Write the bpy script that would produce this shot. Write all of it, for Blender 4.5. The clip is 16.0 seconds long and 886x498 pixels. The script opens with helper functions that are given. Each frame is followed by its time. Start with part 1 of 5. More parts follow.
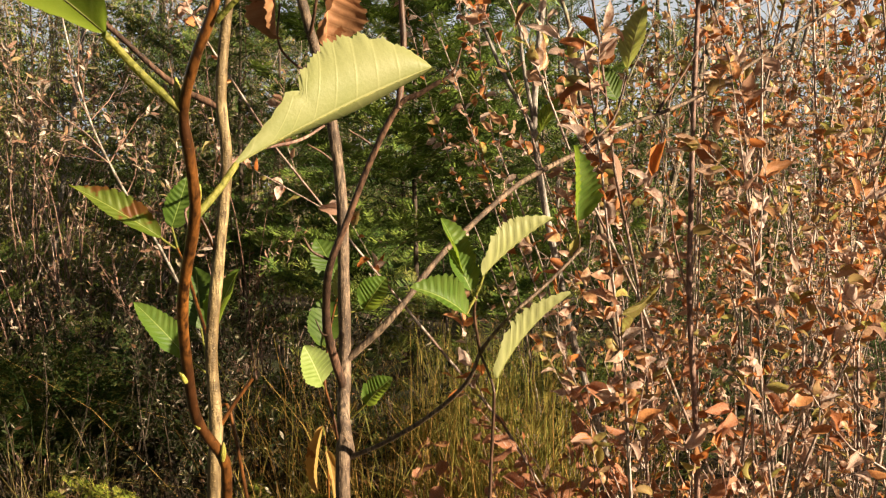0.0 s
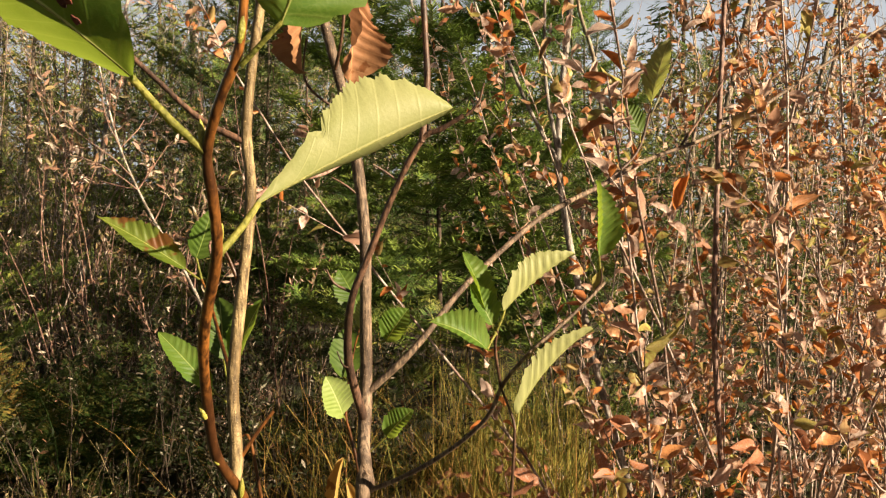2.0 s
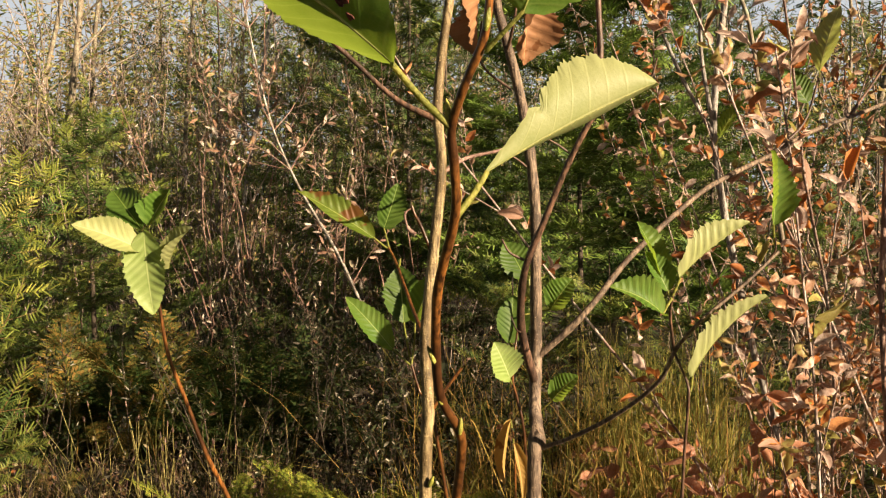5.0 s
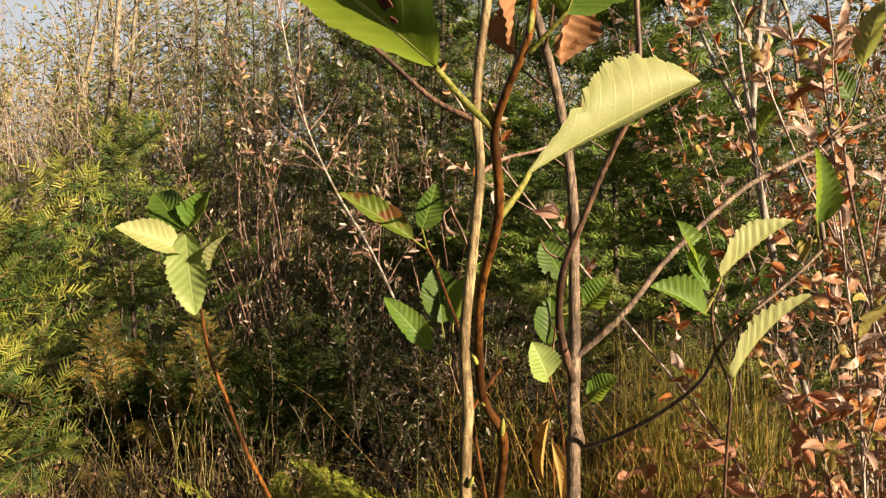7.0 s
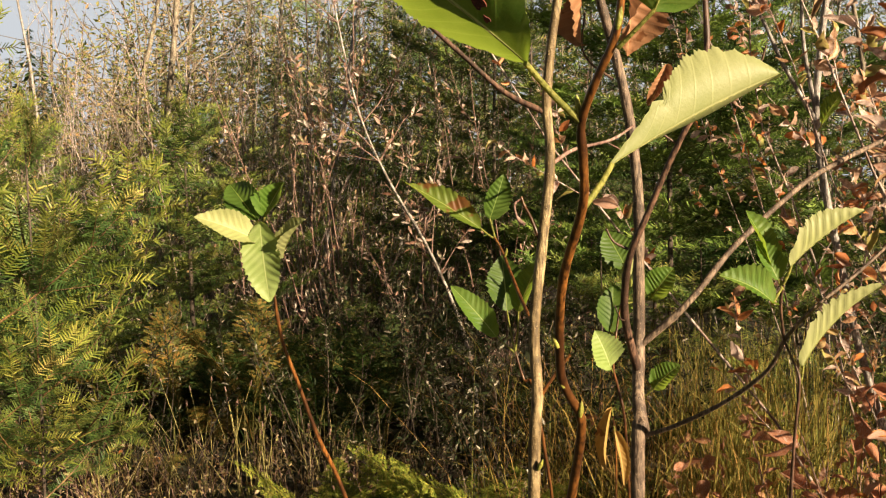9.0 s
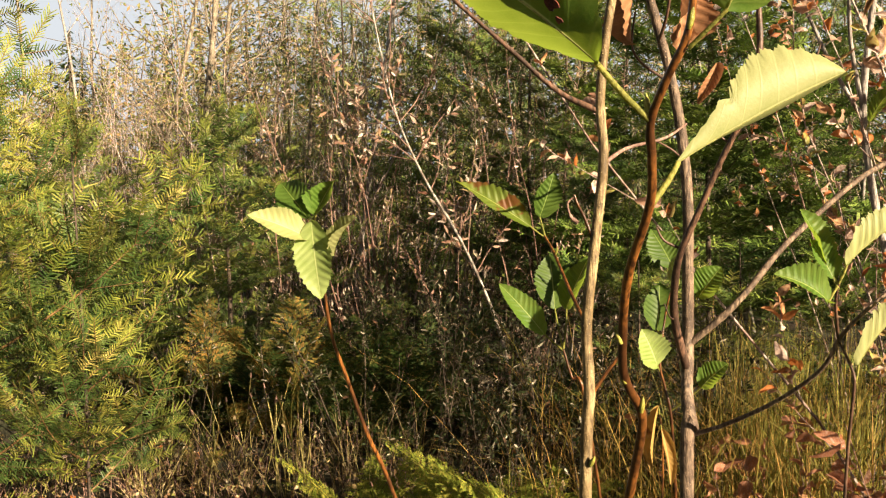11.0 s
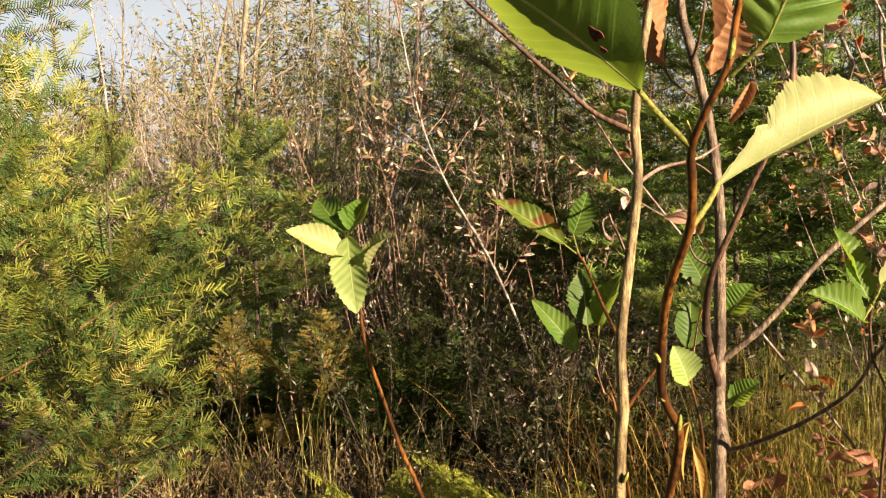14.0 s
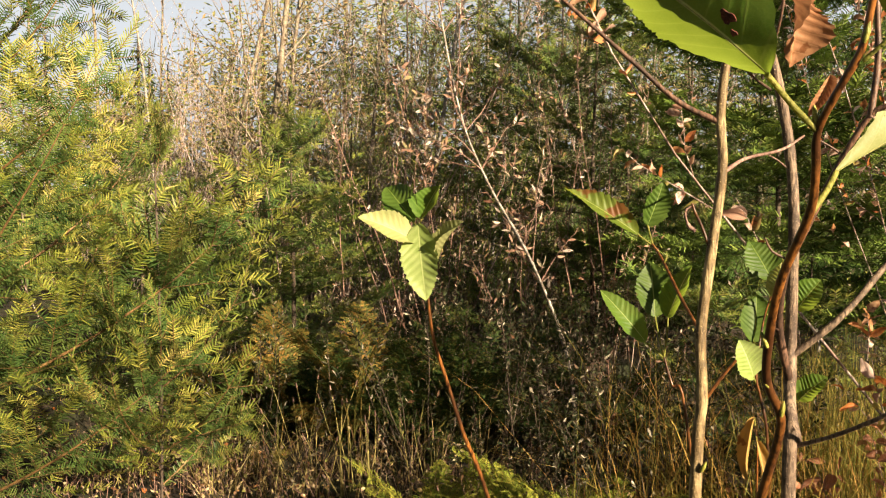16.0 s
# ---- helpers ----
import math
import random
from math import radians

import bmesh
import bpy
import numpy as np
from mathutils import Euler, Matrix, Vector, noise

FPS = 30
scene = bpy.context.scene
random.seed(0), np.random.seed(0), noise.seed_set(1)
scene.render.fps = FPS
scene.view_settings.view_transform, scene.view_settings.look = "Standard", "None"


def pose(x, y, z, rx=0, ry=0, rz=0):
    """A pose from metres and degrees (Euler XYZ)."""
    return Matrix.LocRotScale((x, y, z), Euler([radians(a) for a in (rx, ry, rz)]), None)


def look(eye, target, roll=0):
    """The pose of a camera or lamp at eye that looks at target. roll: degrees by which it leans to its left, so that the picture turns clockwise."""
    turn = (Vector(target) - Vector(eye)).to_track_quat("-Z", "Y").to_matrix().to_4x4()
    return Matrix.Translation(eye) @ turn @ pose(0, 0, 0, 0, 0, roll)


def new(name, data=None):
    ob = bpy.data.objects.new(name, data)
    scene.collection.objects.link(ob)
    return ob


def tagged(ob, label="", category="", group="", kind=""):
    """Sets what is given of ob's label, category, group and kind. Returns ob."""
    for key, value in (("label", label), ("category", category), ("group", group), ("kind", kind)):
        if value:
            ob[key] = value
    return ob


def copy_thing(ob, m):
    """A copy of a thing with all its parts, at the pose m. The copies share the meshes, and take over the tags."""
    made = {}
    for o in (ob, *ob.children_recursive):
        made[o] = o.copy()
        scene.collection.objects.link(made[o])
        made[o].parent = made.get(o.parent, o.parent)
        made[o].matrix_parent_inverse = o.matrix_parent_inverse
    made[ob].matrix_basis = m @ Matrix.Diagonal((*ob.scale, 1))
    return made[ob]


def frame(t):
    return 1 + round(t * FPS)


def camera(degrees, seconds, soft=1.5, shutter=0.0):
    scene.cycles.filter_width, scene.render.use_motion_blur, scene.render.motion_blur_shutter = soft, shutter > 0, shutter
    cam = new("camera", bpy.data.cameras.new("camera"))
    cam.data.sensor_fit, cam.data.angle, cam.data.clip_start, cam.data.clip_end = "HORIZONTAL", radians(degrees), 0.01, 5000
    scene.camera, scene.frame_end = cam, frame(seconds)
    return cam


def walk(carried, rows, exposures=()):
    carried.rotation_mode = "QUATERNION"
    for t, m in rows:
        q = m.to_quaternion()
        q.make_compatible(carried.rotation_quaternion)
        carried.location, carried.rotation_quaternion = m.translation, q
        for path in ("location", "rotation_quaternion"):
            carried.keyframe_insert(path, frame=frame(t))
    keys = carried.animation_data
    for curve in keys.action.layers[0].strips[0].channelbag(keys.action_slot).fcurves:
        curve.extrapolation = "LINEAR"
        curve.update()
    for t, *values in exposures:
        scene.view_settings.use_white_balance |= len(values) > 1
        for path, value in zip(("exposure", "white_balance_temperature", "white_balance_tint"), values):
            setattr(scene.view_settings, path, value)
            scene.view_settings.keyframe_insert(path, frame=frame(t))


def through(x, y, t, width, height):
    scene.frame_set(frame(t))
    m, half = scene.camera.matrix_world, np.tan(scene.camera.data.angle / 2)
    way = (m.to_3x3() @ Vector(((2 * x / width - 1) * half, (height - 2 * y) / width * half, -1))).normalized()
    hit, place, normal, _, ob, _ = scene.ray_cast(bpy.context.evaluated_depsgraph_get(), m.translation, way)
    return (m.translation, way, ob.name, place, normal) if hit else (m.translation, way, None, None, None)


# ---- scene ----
cam = camera(54.53, 16.0, 1.2)
PATH = [
    (0.0, pose(0.0000, 0.0000, 1.3000, 86.001, 0.000, 0.000)),
    (0.5, pose(0.0023, 0.0100, 1.3034, 86.992, 0.025, 0.161)),
    (1.0, pose(0.0010, -0.0018, 1.3055, 87.769, -0.512, 1.141)),
    (1.5, pose(0.0072, 0.0054, 1.3046, 87.836, -0.525, 1.520)),
    (2.0, pose(0.0026, -0.0015, 1.3062, 87.829, -0.406, 1.647)),
    (2.5, pose(-0.0066, -0.0130, 1.3036, 87.580, -0.454, 2.597)),
    (3.0, pose(-0.0132, -0.0246, 1.3021, 87.274, -0.376, 4.857)),
    (3.5, pose(-0.0209, -0.0348, 1.3014, 87.228, -0.453, 6.146)),
    (4.0, pose(-0.0347, -0.0452, 1.3023, 86.977, -0.559, 7.840)),
    (4.5, pose(-0.0395, -0.0475, 1.3008, 86.948, -0.345, 9.300)),
    (5.0, pose(-0.0370, -0.0575, 1.2997, 86.348, 0.077, 10.443)),
    (7.5, pose(-0.0464, -0.0612, 1.3014, 86.320, 0.429, 12.870)),
    (8.0, pose(-0.0540, -0.0707, 1.3001, 86.302, 0.386, 13.304)),
    (8.5, pose(-0.0557, -0.0833, 1.3007, 85.998, 0.393, 14.624)),
    (9.0, pose(-0.0572, -0.0872, 1.3012, 85.719, 0.623, 15.900)),
    (11.5, pose(-0.0764, -0.1049, 1.3002, 85.714, 0.656, 18.472)),
    (12.0, pose(-0.0774, -0.1062, 1.2987, 85.705, 0.755, 19.041)),
    (12.5, pose(-0.0818, -0.1114, 1.2966, 85.645, 0.688, 19.428)),
    (13.0, pose(-0.0809, -0.1135, 1.2998, 85.791, 0.585, 19.483)),
    (13.5, pose(-0.0781, -0.1151, 1.3043, 86.035, 0.574, 19.568)),
    (14.0, pose(-0.0809, -0.1230, 1.3063, 86.557, 0.397, 19.651)),
    (14.5, pose(-0.0941, -0.1250, 1.2998, 86.725, 0.207, 20.060)),
    (15.0, pose(-0.1119, -0.1283, 1.2934, 86.634, 0.020, 20.494)),
    (15.5, pose(-0.1223, -0.1353, 1.2928, 86.411, -0.300, 21.018)),
    (16.0, pose(-0.1284, -0.1492, 1.2968, 86.292, -0.539, 21.583)),
]
EXPO = [(0.0, 1.75), (9.0, 1.75), (11.5, 2.05), (16.0, 2.02)]
walk(cam, PATH, EXPO)

# ---- sky and sun ----
SUN_EL, SUN_AZ = radians(21), radians(116)   # azimuth clockwise from +y
world = bpy.data.worlds.new("sky_world")
scene.world = world
world.use_nodes = True
wn = world.node_tree
sky = wn.nodes.new("ShaderNodeTexSky")
sky.sky_type, sky.sun_disc = "NISHITA", False
sky.sun_elevation, sky.sun_rotation = SUN_EL, SUN_AZ
sky.air_density, sky.dust_density, sky.ozone_density = 1.0, 1.5, 1.0
where = wn.nodes.new("ShaderNodeTexCoord")     # pale haze low in the sky, clear blue overhead
height = wn.nodes.new("ShaderNodeSeparateXYZ")
wn.links.new(where.outputs["Generated"], height.inputs[0])
thin = wn.nodes.new("ShaderNodeMapRange")
thin.interpolation_type = "SMOOTHSTEP"
for k, v in ((1, 0.18), (2, 0.38), (3, 0.92), (4, 0.02)):
    thin.inputs[k].default_value = v
wn.links.new(height.outputs[2], thin.inputs[0])
veil = wn.nodes.new("ShaderNodeMix")
veil.data_type = "RGBA"
veil.inputs[7].default_value = (33.4, 35.0, 36.8, 1)
wn.links.new(thin.outputs[0], veil.inputs[0])
wn.links.new(sky.outputs[0], veil.inputs[6])
wn.links.new(veil.outputs[2], wn.nodes["Background"].inputs[0])
wn.nodes["Background"].inputs[1].default_value = 0.0061
sun_data = bpy.data.lights.new("sun", "SUN")
sun_data.energy, sun_data.angle, sun_data.color = 5.0, radians(0.6), (1.0, 0.80, 0.55)
sun = new("sun", sun_data)
to_sun = Vector((math.sin(SUN_AZ) * math.cos(SUN_EL), math.cos(SUN_AZ) * math.cos(SUN_EL), math.sin(SUN_EL)))
sun.matrix_world = look(to_sun * 30, (0, 0, 0))


# ---- materials ----
class Nodes:
    """A short hand for building a node material."""

    def __init__(self, name):
        self.mat = bpy.data.materials.new(name)
        self.mat.use_nodes = True
        self.t = self.mat.node_tree
        self.bsdf = self.t.nodes["Principled BSDF"]
        self.out = self.t.nodes["Material Output"]

    def node(self, kind, **inputs):
        n = self.t.nodes.new("ShaderNode" + kind)
        for k, v in inputs.items():
            key = int(k[1:]) if k[0] == "i" and k[1:].isdigit() else k.replace("_", " ")
            if isinstance(v, bpy.types.NodeSocket):
                self.t.links.new(v, n.inputs[key])
            else:
                n.inputs[key].default_value = v
        return n

    def noise(self, scale, detail=4.0, where=None, rough=0.55):
        n = self.node("TexNoise", Scale=scale, Detail=detail, Roughness=rough)
        self.t.links.new(where or self.node("TexCoord").outputs["Object"], n.inputs["Vector"])
        return n.outputs["Fac"]

    def math(self, op, a, b=0.0, c=0.0):
        n = self.node("Math", i0=a, i1=b, i2=c)
        n.operation = op
        return n.outputs[0]

    def ramp(self, fac, stops):
        n = self.node("ValToRGB", Fac=fac)
        el = n.color_ramp.elements
        while len(el) < len(stops):
            el.new(0.5)
        for e, (p, c) in zip(el, stops):
            e.position, e.color = p, (*c, 1)
        return n.outputs[0]

    def mix(self, fac, a, b, blend="MIX"):
        n = self.node("Mix")
        n.data_type, n.blend_type = "RGBA", blend
        for key, v in ((0, fac), (6, a), (7, b)):
            if isinstance(v, bpy.types.NodeSocket):
                self.t.links.new(v, n.inputs[key])
            else:
                n.inputs[key].default_value = (*v, 1) if isinstance(v, tuple) else v
        return n.outputs[2]

    def finish(self, color, rough, bump=None, height=0.002, glow=0.0, tint=None):
        """Base colour, roughness, relief and, for leaves, the share of light let through."""
        t, b = self.t, self.bsdf
        t.links.new(color, b.inputs["Base Color"])
        b.inputs["Specular IOR Level"].default_value = 0.25 if glow else 0.4
        if isinstance(rough, bpy.types.NodeSocket):
            t.links.new(rough, b.inputs["Roughness"])
        else:
            b.inputs["Roughness"].default_value = rough
        if bump is not None:
            bn = self.node("Bump", Strength=0.7, Distance=height, Height=bump)
            t.links.new(bn.outputs[0], b.inputs["Normal"])
        if glow:
            tr = self.node("BsdfTranslucent", Color=tint or color)
            mx = self.node("MixShader", Fac=glow)
            t.links.new(b.outputs[0], mx.inputs[1])
            t.links.new(tr.outputs[0], mx.inputs[2])
            t.links.new(mx.outputs[0], self.out.inputs[0])
        return self.mat


def bark(name, dark, light, stripe=60.0, rough=0.75, lichen=None, speck=1.0, glow=0.0, relief=0.0015):
    """Bark with grain drawn out along the stem, blotches and pale lenticels."""
    m = Nodes(name)
    obj = m.node("TexCoord").outputs["Object"]
    long = m.node("Mapping", Vector=obj, Scale=(1.0, 1.0, 0.22)).outputs[0]
    fine, grain, broad = m.noise(520.0, 4, obj), m.noise(300.0, 5, long), m.noise(stripe, 4, obj)
    c = m.mix(m.ramp(broad, [(0.38, (0, 0, 0)), (0.62, (1, 1, 1))]), dark, light)
    c = m.mix(m.ramp(grain, [(0.35, (0, 0, 0)), (0.6, (1, 1, 1))]), tuple(0.55 * v for v in dark), c)
    c = m.mix(m.ramp(fine, [(0.62, (0, 0, 0)), (0.74, (speck, speck, speck))]), c, tuple(min(0.8, v * 1.6) for v in light))
    if lichen:
        c = m.mix(m.ramp(m.noise(35.0, 5), [(0.58, (0, 0, 0)), (0.66, (1, 1, 1))]), c, lichen)
    return m.finish(c, rough, m.math("ADD", fine, grain), relief, glow)


def veined(name, blade, edge, vein, glow, brown=0.0, rough=0.5, thin=None):
    """A living leaf: midrib and side veins in leaf space, mottled blade, brown spots."""
    m = Nodes(name)
    uv = m.node("UVMap").outputs[0]
    xy = m.node("SeparateXYZ", Vector=uv)
    across = m.math("ABSOLUTE", m.math("SUBTRACT", xy.outputs[1], 0.5))
    side = m.math("FRACT", m.math("MULTIPLY", m.math("SUBTRACT", xy.outputs[0], m.math("MULTIPLY", across, 0.55)), 9.0))
    rib = m.math("SUBTRACT", 1.0, m.math("SMOOTH_MIN", m.math("MULTIPLY", m.math("ABSOLUTE", m.math("SUBTRACT", side, 0.5)), 12.0), 1.0, 0.3))
    rib = m.math("MAXIMUM", rib, 0.0)
    mid = m.math("SUBTRACT", 1.0, m.math("MINIMUM", m.math("MULTIPLY", m.math("POWER", m.math("MULTIPLY", across, 52.0), 3.0), 1.0), 1.0))
    net = m.node("TexVoronoi", Vector=m.node("TexCoord").outputs["Object"], Scale=420.0)
    net.feature = "DISTANCE_TO_EDGE"
    mesh = m.ramp(net.outputs["Distance"], [(0.0, (1, 1, 1)), (0.12, (0, 0, 0))])
    obj = m.node("TexCoord").outputs["Object"]
    own = m.node("ObjectInfo").outputs["Random"]
    c = m.mix(m.ramp(m.noise(70.0, 4, obj), [(0.3, (0, 0, 0)), (0.7, (1, 1, 1))]), blade, edge)
    c = m.mix(m.math("MULTIPLY", own, 0.35), c, tuple(0.6 * v for v in edge))
    c = m.mix(m.ramp(m.noise(16.0, 3, obj), [(0.4, (0, 0, 0)), (0.68, (0.55, 0.55, 0.55))]), c, tuple(0.8 * v for v in vein))
    c = m.mix(m.math("MULTIPLY", mesh, 0.16), c, vein)
    c = m.mix(m.math("MULTIPLY", rib, 0.34), c, vein)
    if brown:
        spot = m.ramp(m.noise(38.0, 5, obj), [(0.70 - brown, (0, 0, 0)), (0.74 - brown, (1, 1, 1))])
        c = m.mix(spot, c, (0.16, 0.06, 0.02))
    bump = m.math("ADD", m.math("MULTIPLY", m.noise(500.0, 3, obj), 0.4), m.math("MULTIPLY", rib, -0.22))
    c = m.mix(m.math("MULTIPLY", mid, 0.7), c, tuple(1.25 * v for v in vein))
    through = m.mix(m.math("MULTIPLY", mid, 0.85), m.mix(0.5, c, thin or edge), (0.80, 0.78, 0.30))
    return m.finish(c, rough, bump, 0.0006, glow, through)


def dry(name, stops, glow, rough=0.7, patch=0.0):
    """Dead or small leaves, needles, blades: each piece takes its own tone."""
    m = Nodes(name)
    rnd = m.node("NewGeometry").outputs["Random Per Island"]
    own = m.node("ObjectInfo").outputs["Random"]
    pick = m.math("FRACT", m.math("ADD", rnd, m.math("MULTIPLY", own, 3.7)))
    if patch:
        field = m.math("MULTIPLY_ADD", m.noise(patch, 3), 1.7, -0.45)
        pick = m.math("ADD", m.math("MULTIPLY", rnd, 0.1), m.math("ADD", field, m.math("MULTIPLY", own, 0.12)))
    c = m.ramp(pick, stops)
    fine = m.noise(160.0, 4)
    c = m.mix(m.ramp(fine, [(0.35, (0, 0, 0)), (0.75, (1, 1, 1))]), c, tuple(0.55 * v for v in stops[0][1]))
    return m.finish(c, rough, fine, 0.0008, glow)


BARK_GREY = bark("bark_grey_brown", (0.075, 0.047, 0.03), (0.25, 0.175, 0.115), 45.0, 0.65)
BARK_OLIVE = bark("bark_olive_brown", (0.13, 0.085, 0.035), (0.36, 0.265, 0.13), 30.0, 0.6)
BARK_SHOOT = bark("bark_red_brown_shoot", (0.045, 0.017, 0.006), (0.23, 0.088, 0.019), 14.0, 0.30, None, 0.3, relief=0.0003)
BARK_BRANCH = bark("bark_dark_brown_branch", (0.045, 0.024, 0.015), (0.17, 0.09, 0.055), 30.0, 0.5, None, 0.8, relief=0.0007)
BARK_RED = bark("bark_dull_red_twig", (0.15, 0.075, 0.055), (0.34, 0.22, 0.17), 40.0, 0.6)
TWIG_PALE = bark("bark_grey_red_twig", (0.18, 0.105, 0.08), (0.56, 0.47, 0.41), 22.0, 0.45)
BARK_FIR = bark("bark_fir", (0.05, 0.035, 0.025), (0.13, 0.095, 0.065), 25.0, 0.85)
BARK_ORANGE = bark("bark_orange_twig", (0.10, 0.055, 0.02), (0.24, 0.14, 0.05), 30.0, 0.6)
BARK_PALE = bark("bark_pale_alder", (0.13, 0.10, 0.07), (0.30, 0.245, 0.17), 12.0, 0.8, (0.26, 0.27, 0.19))
# pale willow bark; its whitest tone and dark patches imitate lit and unlit sides
BARK_WHITE = bark("bark_whitish_lit_willow", (0.15, 0.115, 0.09), (0.58, 0.52, 0.45), 22.0, 0.6)
STALK = bark("stalk_yellow_straw", (0.26, 0.22, 0.06), (0.50, 0.42, 0.16), 20.0, 0.6)
BARK_LIGHT = bark("bark_light_grey", (0.17, 0.145, 0.125), (0.42, 0.38, 0.34), 18.0, 0.65)
BUD = bark("bud_yellow_green", (0.20, 0.20, 0.03), (0.36, 0.33, 0.06), 60.0, 0.5)
PETIOLE = bark("petiole_yellow_green", (0.28, 0.29, 0.06), (0.46, 0.43, 0.11), 60.0, 0.45, None, 0.4, 0.5)
MIDRIB = bark("midrib_pale_green", (0.48, 0.50, 0.16), (0.66, 0.64, 0.28), 60.0, 0.45, None, 0.3, 0.7, 0.0003)
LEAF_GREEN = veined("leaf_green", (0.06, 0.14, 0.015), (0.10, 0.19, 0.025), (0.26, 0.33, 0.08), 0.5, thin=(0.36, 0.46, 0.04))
# LEAF_GREEN dimmed: shade on the leaf is put into its colour
LEAF_SHADED = veined("leaf_shaded_green", (0.035, 0.075, 0.010), (0.06, 0.11, 0.014), (0.14, 0.20, 0.04), 0.35)
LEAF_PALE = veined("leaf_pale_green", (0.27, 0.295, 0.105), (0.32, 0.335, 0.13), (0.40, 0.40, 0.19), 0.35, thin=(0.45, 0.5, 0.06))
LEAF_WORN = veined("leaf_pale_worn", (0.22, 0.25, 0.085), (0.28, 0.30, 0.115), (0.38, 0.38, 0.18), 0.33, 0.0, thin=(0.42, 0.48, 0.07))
LEAF_SPOT = veined("leaf_green_brown_edge", (0.08, 0.15, 0.015), (0.13, 0.18, 0.02), (0.26, 0.30, 0.07), 0.5, 0.13, thin=(0.42, 0.48, 0.03))
# bright leaf tone with direct sunlight put into its colour
LEAF_SUNLIT = veined("leaf_sunlit_lime", (0.19, 0.27, 0.06), (0.25, 0.33, 0.09), (0.36, 0.41, 0.17), 0.36, thin=(0.42, 0.50, 0.07))
LEAF_DEAD = veined("leaf_dead_brown", (0.17, 0.068, 0.03), (0.36, 0.17, 0.08), (0.42, 0.24, 0.12), 0.25, 0.05, 0.65)
LEAF_STRAW = veined("leaf_dead_yellow", (0.34, 0.21, 0.05), (0.42, 0.27, 0.08), (0.40, 0.25, 0.10), 0.35, 0.06, 0.65)
ORANGE = dry("leaves_orange_brown", [(0.0, (0.40, 0.15, 0.07)), (0.12, (0.70, 0.25, 0.05)), (0.28, (0.68, 0.42, 0.23)), (0.50, (0.86, 0.72, 0.64)),
                                     (0.78, (0.50, 0.29, 0.19)), (0.92, (0.42, 0.43, 0.12))], 0.42, 0.38)
ROSY = dry("leaves_rosy_brown", [(0.0, (0.34, 0.12, 0.05)), (0.2, (0.58, 0.20, 0.04)), (0.42, (0.64, 0.34, 0.22)), (0.62, (0.50, 0.20, 0.10)), (0.82, (0.80, 0.60, 0.50))], 0.35, 0.6, 14.0)
# dry pinkish leaves; the last, palest tone paints sun glints on them
PINKISH = dry("leaves_dry_pinkish_glinting", [(0.0, (0.28, 0.13, 0.08)), (0.25, (0.60, 0.44, 0.34)), (0.45, (0.46, 0.25, 0.16)), (0.62, (0.30, 0.30, 0.12)), (0.72, (0.78, 0.68, 0.57))], 0.35)
SPRIG = dry("leaves_small_withered", [(0.0, (0.12, 0.07, 0.03)), (0.25, (0.28, 0.16, 0.07)), (0.45, (0.36, 0.28, 0.11)), (0.65, (0.70, 0.56, 0.34)), (0.9, (0.30, 0.32, 0.08))], 0.35)
# near-black stops hold the undergrowth's shade, the whitish stop its glints
SMALL_SHADED = dry("leaves_small_shaded_olive", [(0.0, (0.02, 0.032, 0.01)), (0.35, (0.045, 0.065, 0.018)), (0.6, (0.07, 0.04, 0.02)), (0.8, (0.07, 0.08, 0.025)), (0.91, (0.66, 0.58, 0.45)), (0.97, (0.18, 0.09, 0.05))], 0.25)
YELLOWING = dry("leaves_yellow_olive", [(0.0, (0.13, 0.17, 0.04)), (0.35, (0.31, 0.32, 0.09)), (0.65, (0.52, 0.43, 0.19)), (0.9, (0.52, 0.31, 0.15))], 0.45)
# yellow needle tone that carries the sunlight on the near fir's tips
NEEDLE_SUN = dry("needles_sunlit_yellow_green", [(0.0, (0.06, 0.12, 0.02)), (0.3, (0.16, 0.19, 0.028)), (0.55, (0.33, 0.33, 0.055)), (0.9, (0.58, 0.46, 0.14))], 0.14, 0.5, 7.0)
NEEDLE = dry("needles_green", [(0.0, (0.028, 0.06, 0.016)), (0.4, (0.065, 0.12, 0.028)), (0.75, (0.15, 0.20, 0.045)), (0.97, (0.26, 0.25, 0.065))], 0.14, 0.5, 7.0)
NEEDLE_MID = dry("needles_fresh_green", [(0.0, (0.04, 0.085, 0.02)), (0.35, (0.12, 0.17, 0.032)), (0.7, (0.26, 0.27, 0.048)), (0.97, (0.44, 0.36, 0.085))], 0.2, 0.5, 5.0)
NEEDLE_TIP = dry("needles_light_green", [(0.0, (0.05, 0.10, 0.02)), (0.35, (0.16, 0.22, 0.04)), (0.7, (0.31, 0.33, 0.065)), (0.97, (0.40, 0.36, 0.095))], 0.2, 0.5, 5.0)
NEEDLE_LAYER = dry("needles_layered_green", [(0.0, (0.05, 0.11, 0.02)), (0.35, (0.17, 0.27, 0.05)), (0.7, (0.30, 0.39, 0.075)), (0.97, (0.42, 0.43, 0.11))], 0.2, 0.5, 5.0)
NEEDLE_DARK = dry("needles_blue_green", [(0.0, (0.045, 0.085, 0.028)), (0.5, (0.10, 0.155, 0.045)), (0.9, (0.20, 0.24, 0.07))], 0.18, 0.5, 7.0)
STRAW = dry("grass_straw", [(0.0, (0.16, 0.10, 0.035)), (0.3, (0.38, 0.27, 0.11)), (0.6, (0.24, 0.23, 0.06)), (0.85, (0.54, 0.43, 0.22))], 0.3)
